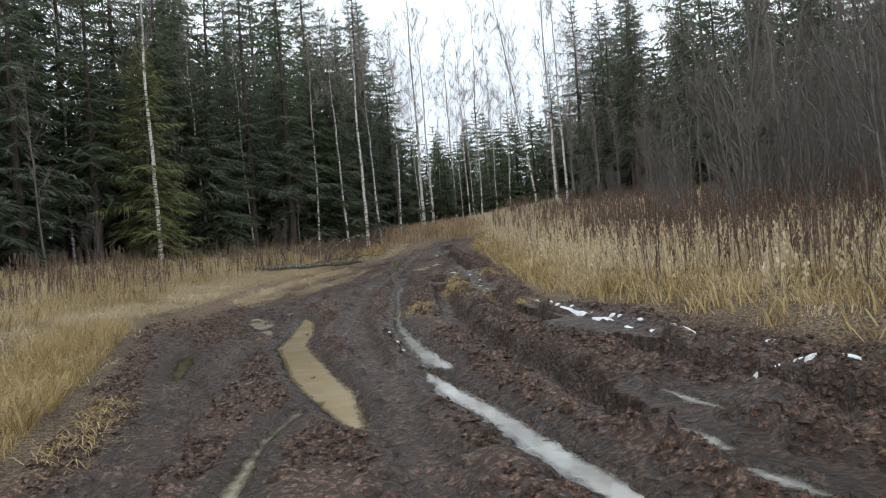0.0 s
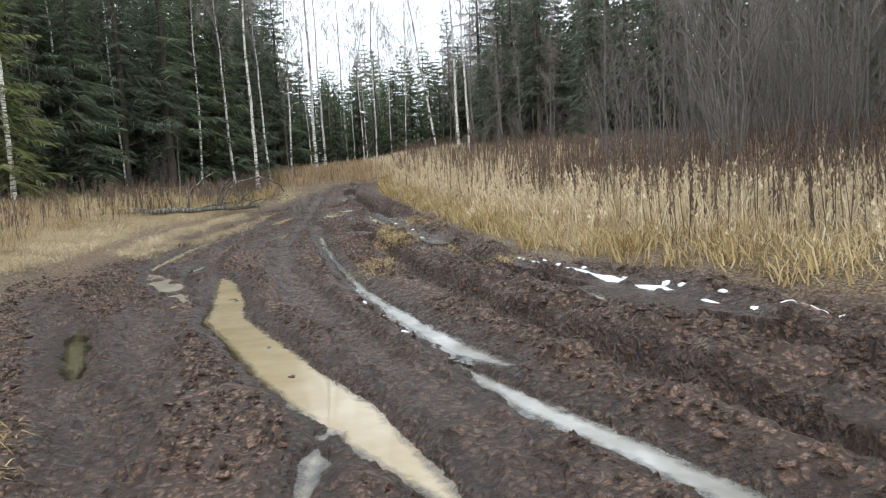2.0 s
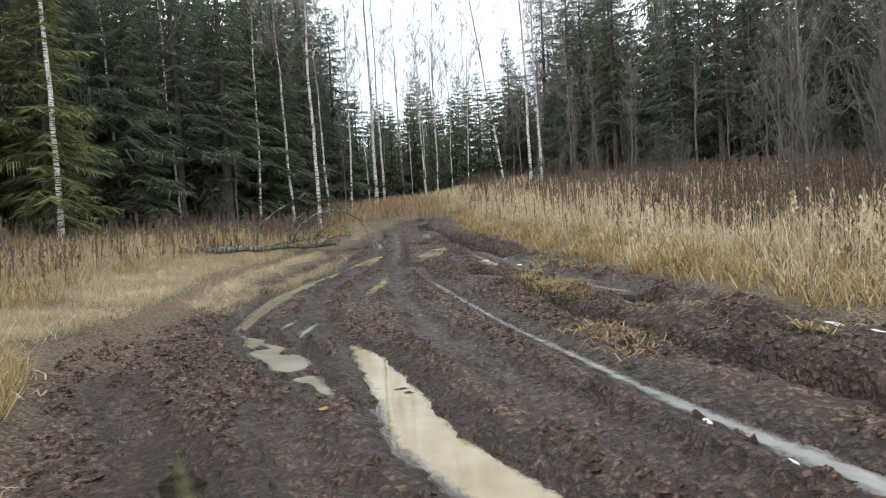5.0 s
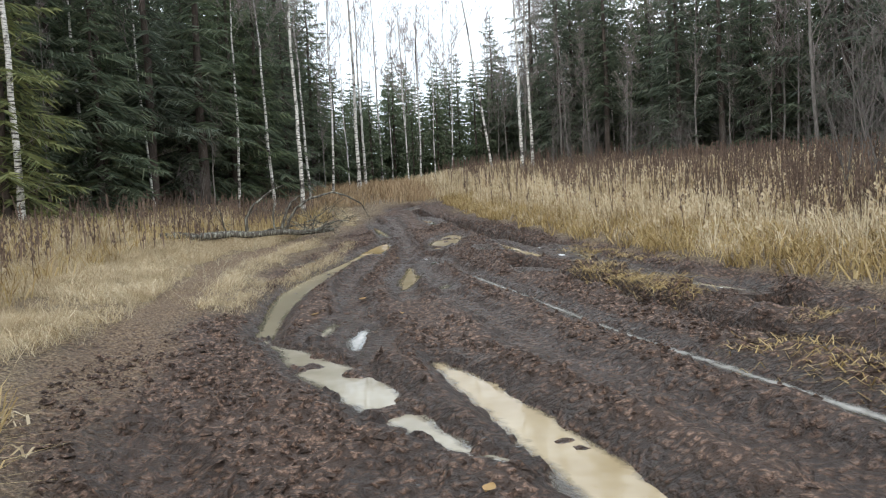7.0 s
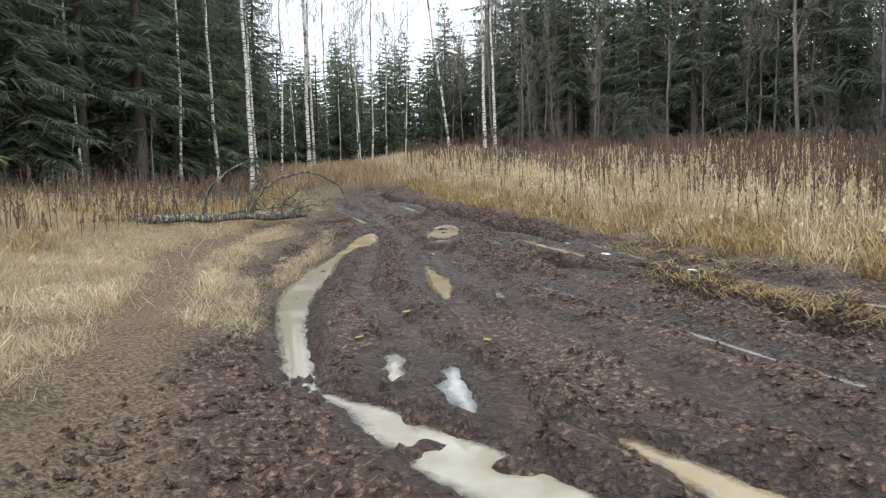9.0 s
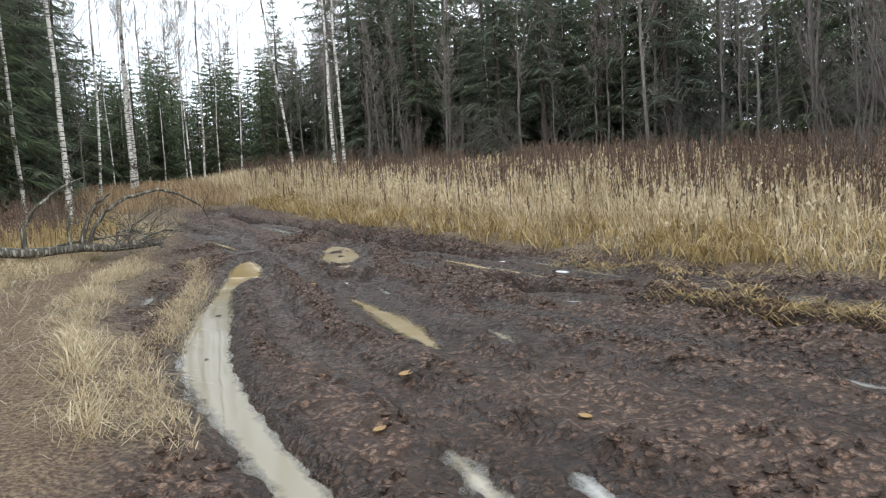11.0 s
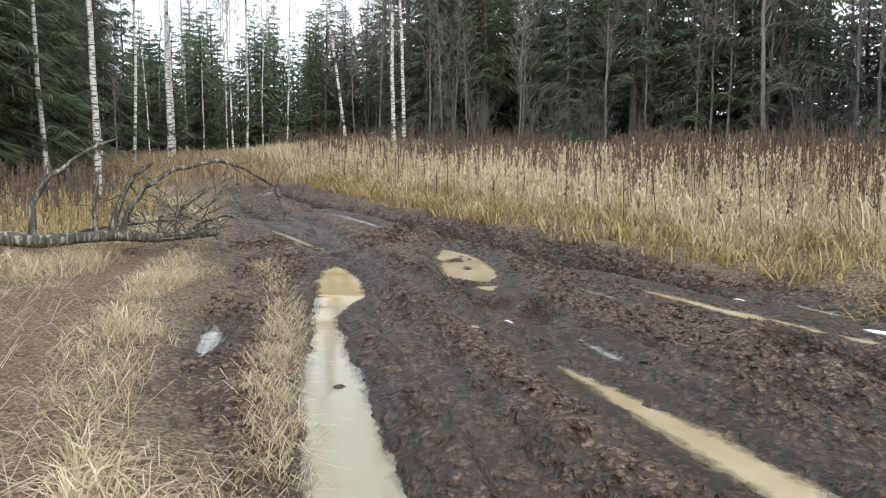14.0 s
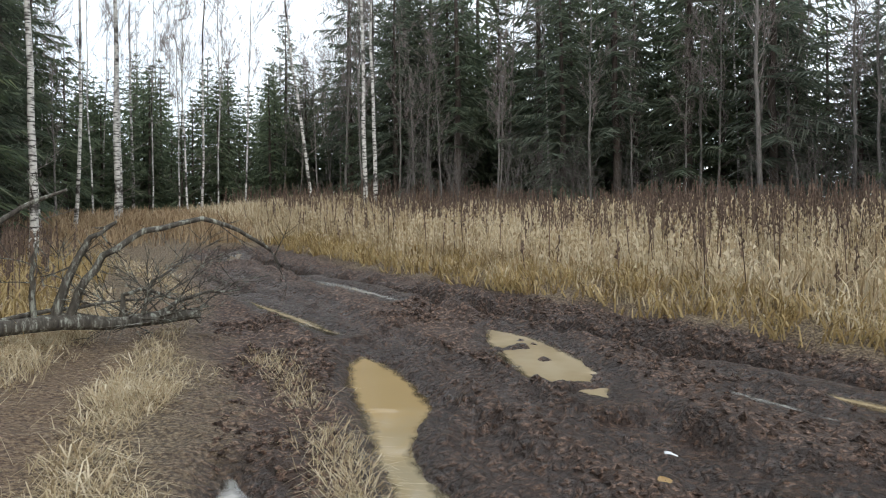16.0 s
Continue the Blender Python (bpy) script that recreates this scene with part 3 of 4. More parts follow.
# ---- standing water in the ruts ----
WATER = {"silt": (M_WATER, "yellow silty water standing in a tyre rut"), "milk": (M_MILK, "grey milky water standing in a tyre rut"), "pond": (M_POND, "pale water in a long rut, yellow with silt at its end"), "mire": (M_CREAM, "pale ragged pool of cream-coloured water in churned mud"), "snow": (M_SNOW, "thin strip of old snow lying in a rut"), "cream": (M_CREAM, "pale cream-coloured water in a winding rut"), "clear": (M_DARK, "shallow brown puddle on the mud")}
ACROSS = (-1, -0.75, -0.4, 0, 0.4, 0.75, 1)
for kind, depth, berm, run in RUTS:
    if kind == "wet":
        continue
    pts, deep = [], []
    steps = 10
    m = 0
    for i in range(len(run) - 1):
        a, b = run[i], run[i + 1]
        dx, dy = b[0] - a[0], b[1] - a[1]
        ln = math.hypot(dx, dy)
        ts = [j / steps for j in range(steps)]
        if i == 0:
            ts = [-0.12 / ln] + ts
        if i == len(run) - 2:
            ts = ts + [1.0, 1 + 0.12 / ln]
        for t in ts:
            x, y, w = (a[k] + (b[k] - a[k]) * t for k in range(3))
            for s in ACROSS:
                pts.append((x - dy / ln * s * (w + 0.1), y + dx / ln * s * (w + 0.1), 0))
                deep.append((w - abs(s) * (w + 0.1)) / 0.14 if s else w / 0.14)
            m += 1
    pts = np.array(pts)
    mid = pts[3::7]
    lev = land(mid[:, 0], mid[:, 1]) - 0.10 - max(depth * 0.5, 0.02)
    k = np.ones(15) / 15
    lev = np.convolve(np.pad(lev, 7, mode="edge"), k, mode="valid")
    pts[:, 2] = np.repeat(lev, 7)
    faces = [(7 * r + c, 7 * r + c + 7, 7 * r + c + 8, 7 * r + c + 1) for r in range(m - 1) for c in range(6)]
    name = "snow_strip" if kind == "snow" else "puddle"
    if kind == "snow":
        pts[:, 2] += 0.042 + 0.03 * value_noise(pts[:, 0], pts[:, 1], 0.2, 51) - 0.09 * np.tile(np.abs(ACROSS), m) ** 4
    pud = new(name, build(name, pts, faces, WATER[kind][0], True, {"depth": np.clip(deep, 0, 1.5)}))
    tagged(pud, WATER[kind][1], "snow" if kind == "snow" else "puddle", "puddles in the ruts" if kind != "snow" else "", "structure")


# ---- trees ----
def spruce_meshes(seed, height, spread, bare=0.12, full=1.0):
    rnd = random.Random(seed)
    tr = Tubes()
    n = 9
    tr.add([(0.05 * rnd.uniform(-1, 1), 0.05 * rnd.uniform(-1, 1), height * i / (n - 1) - 0.15) for i in range(n)],
           [height * 0.0125 * (1 - 0.95 * i / (n - 1)) + 0.006 for i in range(n)], 7)
    v, f = [], []
    z = height * bare
    while z < height * 0.985:
        u = z / height
        reach = spread * (1 - u) ** 0.6 * rnd.uniform(0.8, 1.1) * (0.7 + 0.3 * min(1, u / 0.2)) + 0.12
        count = rnd.choice((5, 6, 7)) if u < 0.85 else 4
        a0 = rnd.uniform(0, 6.28)
        for k in range(count):
            a = a0 + 6.283 * k / count + rnd.uniform(-0.25, 0.25)
            ln = reach * rnd.uniform(0.45, 1.2)
            if rnd.random() < 0.08:
                continue
            d = Vector((math.cos(a), math.sin(a), 0))
            side = Vector((-math.sin(a), math.cos(a), 0))
            rise = 0.25 if u > 0.75 else rnd.uniform(-0.15, 0.08)
            droop = rnd.uniform(0.15, 0.45) * (1 - u)
            z0 = z + rnd.uniform(-0.28, 0.28) * (1 - u)

            def spine(t):
                return d * (ln * t) + Vector((0, 0, z0 + ln * (rise * t - droop * t * t * 1.2 + 0.12 * t ** 4)))
            if full > 0.6 or k == 0:
                tr.add([spine(0), spine(0.85)], [0.016, 0.004], 3)
            m = max(4, int(ln * (9.5 if full > 0.6 else 4.5)))
            for i in range(m):
                t = 0.12 + 0.88 * (i + rnd.random() * 0.6) / m
                p = spine(min(t, 1))
                for sg in (-1, 1):
                    tl = ln * (0.16 + 0.30 * (1 - t)) * rnd.uniform(0.6, 1.2) + 0.06
                    tip = p + side * (sg * tl * 0.8) + d * (tl * 0.55) + Vector((0, 0, -tl * rnd.uniform(0.1, 0.75)))
                    wd = (d * 0.5 + Vector((0, 0, rnd.uniform(-0.6, 0.6)))).normalized() * rnd.uniform(0.022, 0.046) / full
                    b = len(v)
                    v += [tuple(p - wd), tuple(p + wd), tuple(tip)]
                    f.append((b, b + 1, b + 2))
            b = len(v)
            p = spine(0.8)
            v += [tuple(p - side * 0.05), tuple(p + side * 0.05), tuple(spine(1.08))]
            f.append((b, b + 1, b + 2))
        z += height * rnd.uniform(0.024, 0.034) / full ** 0.4 * (1 if u < 0.7 else 0.8)
    return tr.mesh("trunk", M_SPRUCEBARK), build("crown", v, f, M_NEEDLE)


def limb(tr, rnd, p, d, ln, r, depth, sides=3, up=0.25, tip=0.003):
    """A bare limb with twigs."""
    pts, rad = [p], [r]
    q, dd = Vector(p), Vector(d)
    n = 3 if depth else 1
    for i in range(n):
        dd = (dd + Vector((rnd.uniform(-.22, .22), rnd.uniform(-.22, .22), rnd.uniform(-.1, .2) + up * 0.25))).normalized()
        q = q + dd * (ln / n)
        pts.append(q.copy())
        rad.append(max(r * (1 - 0.8 * (i + 1) / n), tip))
    tr.add(pts, rad, sides)
    if depth:
        for k in range(5 if depth > 1 else 4):
            t = rnd.uniform(0.25, 1.0)
            i = min(int(t * n), n - 1)
            base = pts[i].lerp(pts[i + 1], t * n - i) if t < 1 else pts[-1]
            az = rnd.uniform(0, 6.28)
            w = (dd + Vector((math.cos(az), math.sin(az), rnd.uniform(-0.2, 0.5))) * 0.75).normalized()
            limb(tr, rnd, base, w, ln * rnd.uniform(0.35, 0.6), max(r * 0.42, tip * 1.4), depth - 1, 3, up, tip)


def birch_meshes(seed, height, radius, lean=(0.0, 0.0), crown_from=0.5):
    rnd = random.Random(seed)
    tr, cr = Tubes(), Tubes()
    n = 14
    pts, wob = [], Vector((0, 0, 0))
    for i in range(n):
        u = i / (n - 1)
        wob += Vector((rnd.uniform(-1, 1), rnd.uniform(-1, 1), 0)) * 0.05
        pts.append(Vector((lean[0] * u * height, lean[1] * u * height, height * u - 0.2)) + wob * (u > 0))
    tr.add(pts, [0.86 * radius * (1.25 if i == 0 else 1) * (1 - 0.93 * (i / (n - 1)) ** 1.1) for i in range(n)], 8)
    for k in range(18):
        u = crown_from + (0.97 - crown_from) * (k + rnd.random()) / 18
        i = min(int(u * (n - 1)), n - 2)
        p = pts[i].lerp(pts[i + 1], u * (n - 1) - i)
        az = rnd.uniform(0, 6.28)
        d = Vector((math.cos(az) * 0.55, math.sin(az) * 0.55, 0.85)).normalized()
        limb(cr, rnd, p, d, height * rnd.uniform(0.10, 0.2) * (1.25 - u * 0.7), max(radius, 0.07) * 0.24 * (1.15 - u), 2, 3, 0.2, 0.0048)
    for k in range(5):
        u = rnd.uniform(0.12, crown_from)
        p = pts[int(u * (n - 1))]
        az = rnd.uniform(0, 6.28)
        limb(cr, rnd, p, Vector((math.cos(az), math.sin(az), 0.3)).normalized(), rnd.uniform(0.4, 1.2), 0.012, 1)
    return tr.mesh("trunk", M_BIRCH), cr.mesh("crown", M_TWIG)


def alder_meshes(seed, height, stems, thick=0.02):
    """A clump of bare stems with fine twigs."""
    rnd = random.Random(seed)
    out = []
    for s in range(stems):
        tr = Tubes()
        az = rnd.uniform(0, 6.28)
        h = height * rnd.uniform(0.6, 1.05)
        tilt = rnd.uniform(0.04, 0.26)
        n = 6
        p0 = Vector((rnd.uniform(-.3, .3), rnd.uniform(-.3, .3), -0.15))
        pts = []
        for i in range(n):
            u = i / (n - 1)
            pts.append(p0 + Vector((math.cos(az) * tilt * h * u + rnd.uniform(-.06, .06), math.sin(az) * tilt * h * u + rnd.uniform(-.06, .06), h * u)))
        r = thick * rnd.uniform(0.7, 1.3)
        tr.add(pts, [r * (1 - 0.85 * i / (n - 1)) for i in range(n)], 5)
        for k in range(11):
            u = rnd.uniform(0.12, 0.98)
            i = min(int(u * (n - 1)), n - 2)
            p = pts[i].lerp(pts[i + 1], u * (n - 1) - i)
            a2 = rnd.uniform(0, 6.28)
            limb(tr, rnd, p, Vector((math.cos(a2) * 0.7, math.sin(a2) * 0.7, 0.7)).normalized(), h * rnd.uniform(0.14, 0.3), r * 0.4, 1, 3, 0.3)
        out.append(tr.mesh("stem", M_SHRUB))
    return out


def standing(name, meshes, names, label, category, group):
    root = new(name)
    for me, nm in zip(meshes, names):
        child(nm, me, root)
    return tagged(root, label, category, group)


def piece(root, name):
    return next(c for c in root.children if c.name.startswith(name))


def plant(src, x, y, scale=1.0, turn=0.0, used=None, sink=0.05):
    """Puts the first one down, and copies after that."""
    m = Matrix.LocRotScale((x, y, float(land(x, y)) - sink), Euler((0, 0, turn)), (scale,) * 3)
    if src.get("placed"):
        src_scale = src.scale.copy()
        src.scale = (scale,) * 3
        ob = copy_thing(src, Matrix.LocRotScale(m.translation, Euler((0, 0, turn)), None))
        src.scale = src_scale
        return ob
    src["placed"] = 1
    src.matrix_basis = m
    return src


rng = random.Random(7)
SPRUCE = [standing("spruce_tree", spruce_meshes(s, h, w, b), ("trunk", "crown"), "dark green spruce with drooping branches at the wood's edge", "tree", "spruces of the wood")
          for s, h, w, b in ((1, 11.0, 2.3, .04), (2, 13.5, 2.5, .08), (3, 8.5, 2.1, .04), (4, 15.0, 2.5, .2), (5, 12.0, 2.1, .12))]
DEEP = [standing("spruce_tree", spruce_meshes(s, h, w, b, 0.42), ("trunk", "crown"), "dark spruce standing deep in the wood", "tree", "spruces of the wood")
        for s, h, w, b in ((6, 12.5, 3.0, .04), (7, 15.0, 3.2, .08), (8, 10.5, 2.8, .04))]
PINE = standing("spruce_tree", spruce_meshes(9, 9.0, 2.1, .08), ("trunk", "crown"), "yellowish green young conifer beside a birch", "tree", "spruces of the wood")
piece(PINE, "crown").data.materials[0] = M_PINE
BIRCH = [standing("birch_tree", birch_meshes(s, h, r, ln, c), ("trunk", "crown"), "bare white birch with dark bark marks at the wood's edge", "tree", "birches of the wood")
         for s, h, r, ln, c in ((11, 15, .11, (-.008, 0), .5), (12, 17, .13, (.01, .01), .55), (13, 14, .09, (-.03, .0), .5), (14, 16, .10, (.02, .02), .45), (15, 14, .075, (.0, -.02), .5), (10, 15, .085, (-.15, 0), .5))]
THIN = [standing("birch_tree", birch_meshes(s, h, r, ln, c), ("trunk", "crown"), "slender bare birch among the spruces", "tree", "birches of the wood")
        for s, h, r, ln, c in ((16, 13, .05, (-.02, 0), .4), (17, 14, .055, (.03, .01), .45), (18, 12, .045, (-.05, .0), .35))]
ALDER = [standing("bare_shrub", alder_meshes(s, h, n, t), ("stem",) * n, "leafless grey shrub of thin upright stems", "shrub", "bare shrubs on the bank")
         for s, h, n, t in ((21, 4.5, 6, .02), (22, 5.5, 5, .026), (23, 3.4, 7, .015), (24, 6.5, 4, .034))]
GREY = [standing("bare_tree", birch_meshes(s, h, r, ln, .3), ("trunk", "crown"), "leafless grey tree with a slanting trunk", "tree", "bare trees of the wood")
        for s, h, r, ln in ((31, 12, .09, (.05, .02)), (32, 13, .10, (-.07, 0)), (33, 11, .07, (.02, -.03)))]
for g in GREY:
    piece(g, "trunk").data.materials[0] = M_GREYBARK

# birches that stand out: x, y, kind, scale
for x, y, k, s in ((-14.2, 30, 2, .95), (-10.8, 28, 0, 1.0), (-10.7, 33.5, 2, .9), (-6.8, 40, 4, 1.0), (-5.4, 42, 2, 1.0), (-4.2, 40.8, 0, 1.05),
                   (-3.8, 45, 2, .9), (-2.7, 47, 4, 1.0), (-1.2, 48.6, 1, 1.0), (-0.6, 52, 0, .95), (1.3, 60, 3, 1.0), (4.4, 76, 3, 1.0),
                   (5.9, 78, 1, .95), (6.9, 80, 4, 1.1), (7.4, 46.5, 1, .92), (8.2, 47.2, 0, 1.0), (6.7, 50, 5, 1.1)):
    plant(BIRCH[k], x, y, s, 0.0 if k != 3 else 1.0)
# bare grey trunks before the wood on the bank
for x, y, k, s in ((17.4, 38.7, 2, 1.0), (17.2, 36, 1, 1.1), (19.4, 36.4, 0, 1.0), (18.9, 33.8, 2, 1.1), (19.3, 33.2, 0, .9), (18, 31.5, 2, 1.0), (18.6, 29.6, 1, 1.0), (12.7, 45, 2, .8), (15, 42, 0, .9)):
    plant(GREY[k], x, y, s, 0.4 * k)
plant(PINE, -11.3, 28.6, 1.0, 0.5)


def scatter(count, spots, gap, tries=4000):
    got = []
    for _ in range(tries):
        if len(got) >= count:
            break
        x, y = spots()
        if all((x - a) ** 2 + (y - b) ** 2 > gap * gap for a, b in got):
            got.append((x, y))
    return got


def left_wood():
    y = rng.uniform(6, 62)
    edge = float(np.interp(y, [0, 12, 25, 33, 41, 50, 62], [-22, -20, -13.5, -10, -6.5, -3.5, -2]))
    return edge - 0.5 - 17 * rng.random() ** 1.3, y


def right_wood():
    y = rng.uniform(-4, 62)
    edge = float(np.interp(y, [-5, 5, 10, 20, 31, 38, 44, 50, 62], [13, 13, 13.5, 16, 19.5, 18.5, 14, 10.5, 9]))
    return edge + 0.5 + 16 * rng.random() ** 1.3, y


def far_wood():
    return rng.uniform(-16, 46), rng.uniform(62, 84)


def gap_wood():
    return rng.uniform(-5, 6), rng.uniform(50, 63)


def far_fill():
    return rng.uniform(-14, 40), rng.uniform(58, 66)


def gap_close():
    return rng.uniform(-10, 16), rng.uniform(66, 76)


# Added trees behind the camera, never in view; they close off light and reflections.
def unseen_back_wood():
    return rng.uniform(-30, 30), rng.uniform(-40, -22)


def edge_of(spots, depth):
    """The same wood, only its fringe or only its inside."""
    def pick():
        while True:
            x, y = spots()
            near = wood_depth(x, y) < depth[1]
            if near and wood_depth(x, y) >= depth[0]:
                return x, y
    return pick


def wood_depth(x, y):
    if x < 0:
        return float(np.interp(y, [0, 12, 25, 33, 41, 50, 62], [-22, -20, -13.5, -10, -6.5, -3.5, -2])) - x
    return x - float(np.interp(y, [-5, 5, 10, 20, 31, 38, 44, 50, 62], [13, 13, 13.5, 16, 19.5, 18.5, 14, 10.5, 9]))


def stature(x, y):
    """How tall the wood grows: lower on the near side, tallest across the bend, thin and low towards the east."""
    if x < 0:
        return float(np.interp(y, [10, 22, 30, 40], [0.92, 0.94, 1.03, 1.06]))
    bearing = math.degrees(math.atan2(x + 5.4, y - 17))
    return float(np.interp(bearing, [20, 32, 40, 52, 56, 64, 70], [0.95, 1.15, 1.2, 1.15, 0.92, 0.88, 1.0]))


for spots, count, gap in ((edge_of(left_wood, (0, 5)), 66, 1.6), (edge_of(right_wood, (0, 5)), 46, 1.9)):
    for x, y in scatter(count, spots, gap):
        plant(SPRUCE[rng.randrange(5)], x, y, rng.uniform(0.75, 1.2) * stature(x, y), rng.uniform(0, 6.28))


def joined(name, spots, part_index, mat, label):
    """Trees too deep in the wood to tell apart, as one mesh."""
    vs, fs, base = [], [], 0
    for x, y, s, turn, k in spots:
        me = piece(DEEP[k], ("trunk", "crown")[part_index]).data
        v = np.empty(len(me.vertices) * 3, dtype=np.float32)
        me.vertices.foreach_get("co", v)
        v = v.reshape(-1, 3) * s
        f = np.empty(len(me.loops), dtype=np.int32)
        me.loops.foreach_get("vertex_index", f)
        c, sn = math.cos(turn), math.sin(turn)
        vs.append(np.stack([v[:, 0] * c - v[:, 1] * sn + x, v[:, 0] * sn + v[:, 1] * c + y, v[:, 2] + float(land(x, y)) - 0.05], 1))
        fs.append(f.reshape(-1, 4 if part_index == 0 else 3) + base)
        base += len(v)
    tagged(new(name, build(name, np.concatenate(vs), np.concatenate(fs), mat, part_index == 0)), label, "trees", kind="stuff")


inner = []
for spots, count, gap, lo, hi in ((edge_of(left_wood, (4, 20)), 88, 1.6, 0.8, 1.2), (edge_of(right_wood, (4, 20)), 90, 1.7, 0.72, 1.1), (far_wood, 60, 2.1, 0.7, 0.95), (far_fill, 95, 1.2, 0.5, 0.8), (gap_close, 40, 1.3, 0.55, 0.8), (unseen_back_wood, 18, 3, 0.8, 1.1)):
    for x, y in scatter(count, spots, gap):
        inner.append((x, y, rng.uniform(lo, hi) * (stature(x, y) if y < 58 and y > -10 else 0.9), rng.uniform(0, 6.28), rng.randrange(3)))
joined("deep_spruce_trunks", inner, 0, M_SPRUCEBARK, "brown trunks of the spruces deep in the wood")
joined("deep_spruce_crowns", inner, 1, M_NEEDLE, "dark green crowns of the spruces deep in the wood")
for d in DEEP:
    for part_ob in list(d.children):
        bpy.data.objects.remove(part_ob)
    bpy.data.objects.remove(d)
for spots, count in ((left_wood, 30), (edge_of(right_wood, (0, 7)), 36), (far_wood, 34), (gap_wood, 12)):
    for x, y in scatter(count, spots, 1.6):
        plant(THIN[rng.randrange(3)], x, y, rng.uniform(0.9, 1.3), rng.uniform(0, 6.28))
for x, y in scatter(70, edge_of(right_wood, (0, 6)), 1.0):
    plant(GREY[rng.randrange(3)], x - 1.5, y, rng.uniform(0.6, 1.0), rng.uniform(0, 6.28))
for x, y in scatter(20, edge_of(left_wood, (0, 5)), 1.2):
    plant(GREY[rng.randrange(3)], x + 1.0, y, rng.uniform(0.5, 0.9), rng.uniform(0, 6.28))


def thicket():
    x = rng.uniform(5.2, 14)
    return x, rng.uniform(5, 15.5 + 0.5 * (x + 5.5))


def wood_fringe():
    y = rng.uniform(24, 46)
    return float(np.interp(y, [24, 31, 38, 44, 46], [17.5, 18, 17, 12.5, 10])) + rng.uniform(-1.5, 1.5), y


for x, y in scatter(58, thicket, 0.8):
    plant(ALDER[rng.choice((0, 0, 1, 1, 2, 3))], x, y, rng.uniform(0.8, 1.3), rng.uniform(0, 6.28))
for x, y in scatter(26, wood_fringe, 0.9):
    plant(ALDER[rng.choice((0, 2, 1))], x, y, rng.uniform(0.7, 1.0), rng.uniform(0, 6.28))
for x, y in scatter(22, left_wood, 1.2):
    plant(ALDER[rng.choice((0, 2))], x + 2.0, y, rng.uniform(0.5, 0.8), rng.uniform(0, 6.28))


# ---- grass ----
nrg = np.random.RandomState(3)


def blades(name, x, y, h, width, bend, mat, label):
    """Many bent blades of grass as one mesh."""
    n = len(x)
    z = terrain(x, y)[0] - 0.02
    az = nrg.uniform(0, 2 * np.pi, n)
    face = nrg.uniform(0, 2 * np.pi, n)
    ox, oy = np.cos(az), np.sin(az)
    wx, wy = np.cos(face) * width, np.sin(face) * width
    b = bend * h
    lv = []
    for u, wf in ((0.0, 1.0), (0.55, 0.85)):
        cx, cy, cz = x + ox * b * u * u, y + oy * b * u * u, z + h * u * (1 - 0.2 * bend * u)
        lv.append(np.stack([cx - wx * wf, cy - wy * wf, cz], 1))
        lv.append(np.stack([cx + wx * wf, cy + wy * wf, cz], 1))
    lv.append(np.stack([x + ox * b, y + oy * b, z + h * (1 - 0.45 * np.clip(bend, 0, 2.0))], 1))
    v = np.stack(lv, 1).reshape(-1, 3)
    i = np.arange(n) * 5
    f = np.concatenate([np.stack([i, i + 1, i + 3], 1), np.stack([i, i + 3, i + 2], 1), np.stack([i + 2, i + 3, i + 4], 1)])
    return tagged(new(name, build(name, v, f, mat)), label, "grass", kind="stuff")


def tufted(n, xa, xb, ya, yb, tufts, spread):
    """Places gathered into tufts."""
    cx, cy = nrg.uniform(xa, xb, tufts), nrg.uniform(ya, yb, tufts)
    k = nrg.randint(0, tufts, n)
    return cx[k] + nrg.normal(0, spread, n), cy[k] + nrg.normal(0, spread, n)


# tall straw on the bank
x, y = tufted(165000, 1.2, 16, 4, 50, 4200, 0.2)
keep = (x > right_edge(y) + 0.35 + 0.3 * value_noise(x, y, 0.8, 31)) & (nrg.uniform(0, 1, len(x)) < np.clip(1.2 - (x - right_edge(y)) / 14, 0.25, 1))
x, y = x[keep], y[keep]
off = np.clip((x - right_edge(y)) / 1.6, 0.35, 1)
blades("tall_grass", x, y, off * nrg.uniform(0.3, 1.0, len(x)) * (0.8 + 0.3 * value_noise(x, y, 1.9, 33) + 0.3 * value_noise(x, y, 0.6, 34)), nrg.uniform(0.0025, 0.006, len(x)) * (1 + y / 25), nrg.uniform(0.08, 1.35, len(x)), M_STRAW, "tall dry straw-coloured grass on the bank")
x, y = tufted(45000, 1.0, 7, 3, 44, 3200, 0.13)
d = x - right_edge(y) - 0.15 * value_noise(x, y, 0.5, 35)
keep = (d > 0.0) & (d < 1.5)
x, y = x[keep], y[keep]
blades("edge_grass", x, y, nrg.uniform(0.15, 0.5, len(x)), nrg.uniform(0.004, 0.008, len(x)) * (1 + y / 30), nrg.uniform(0.3, 1.4, len(x)), M_OCHRE, "ochre grass drooping over the edge of the track")
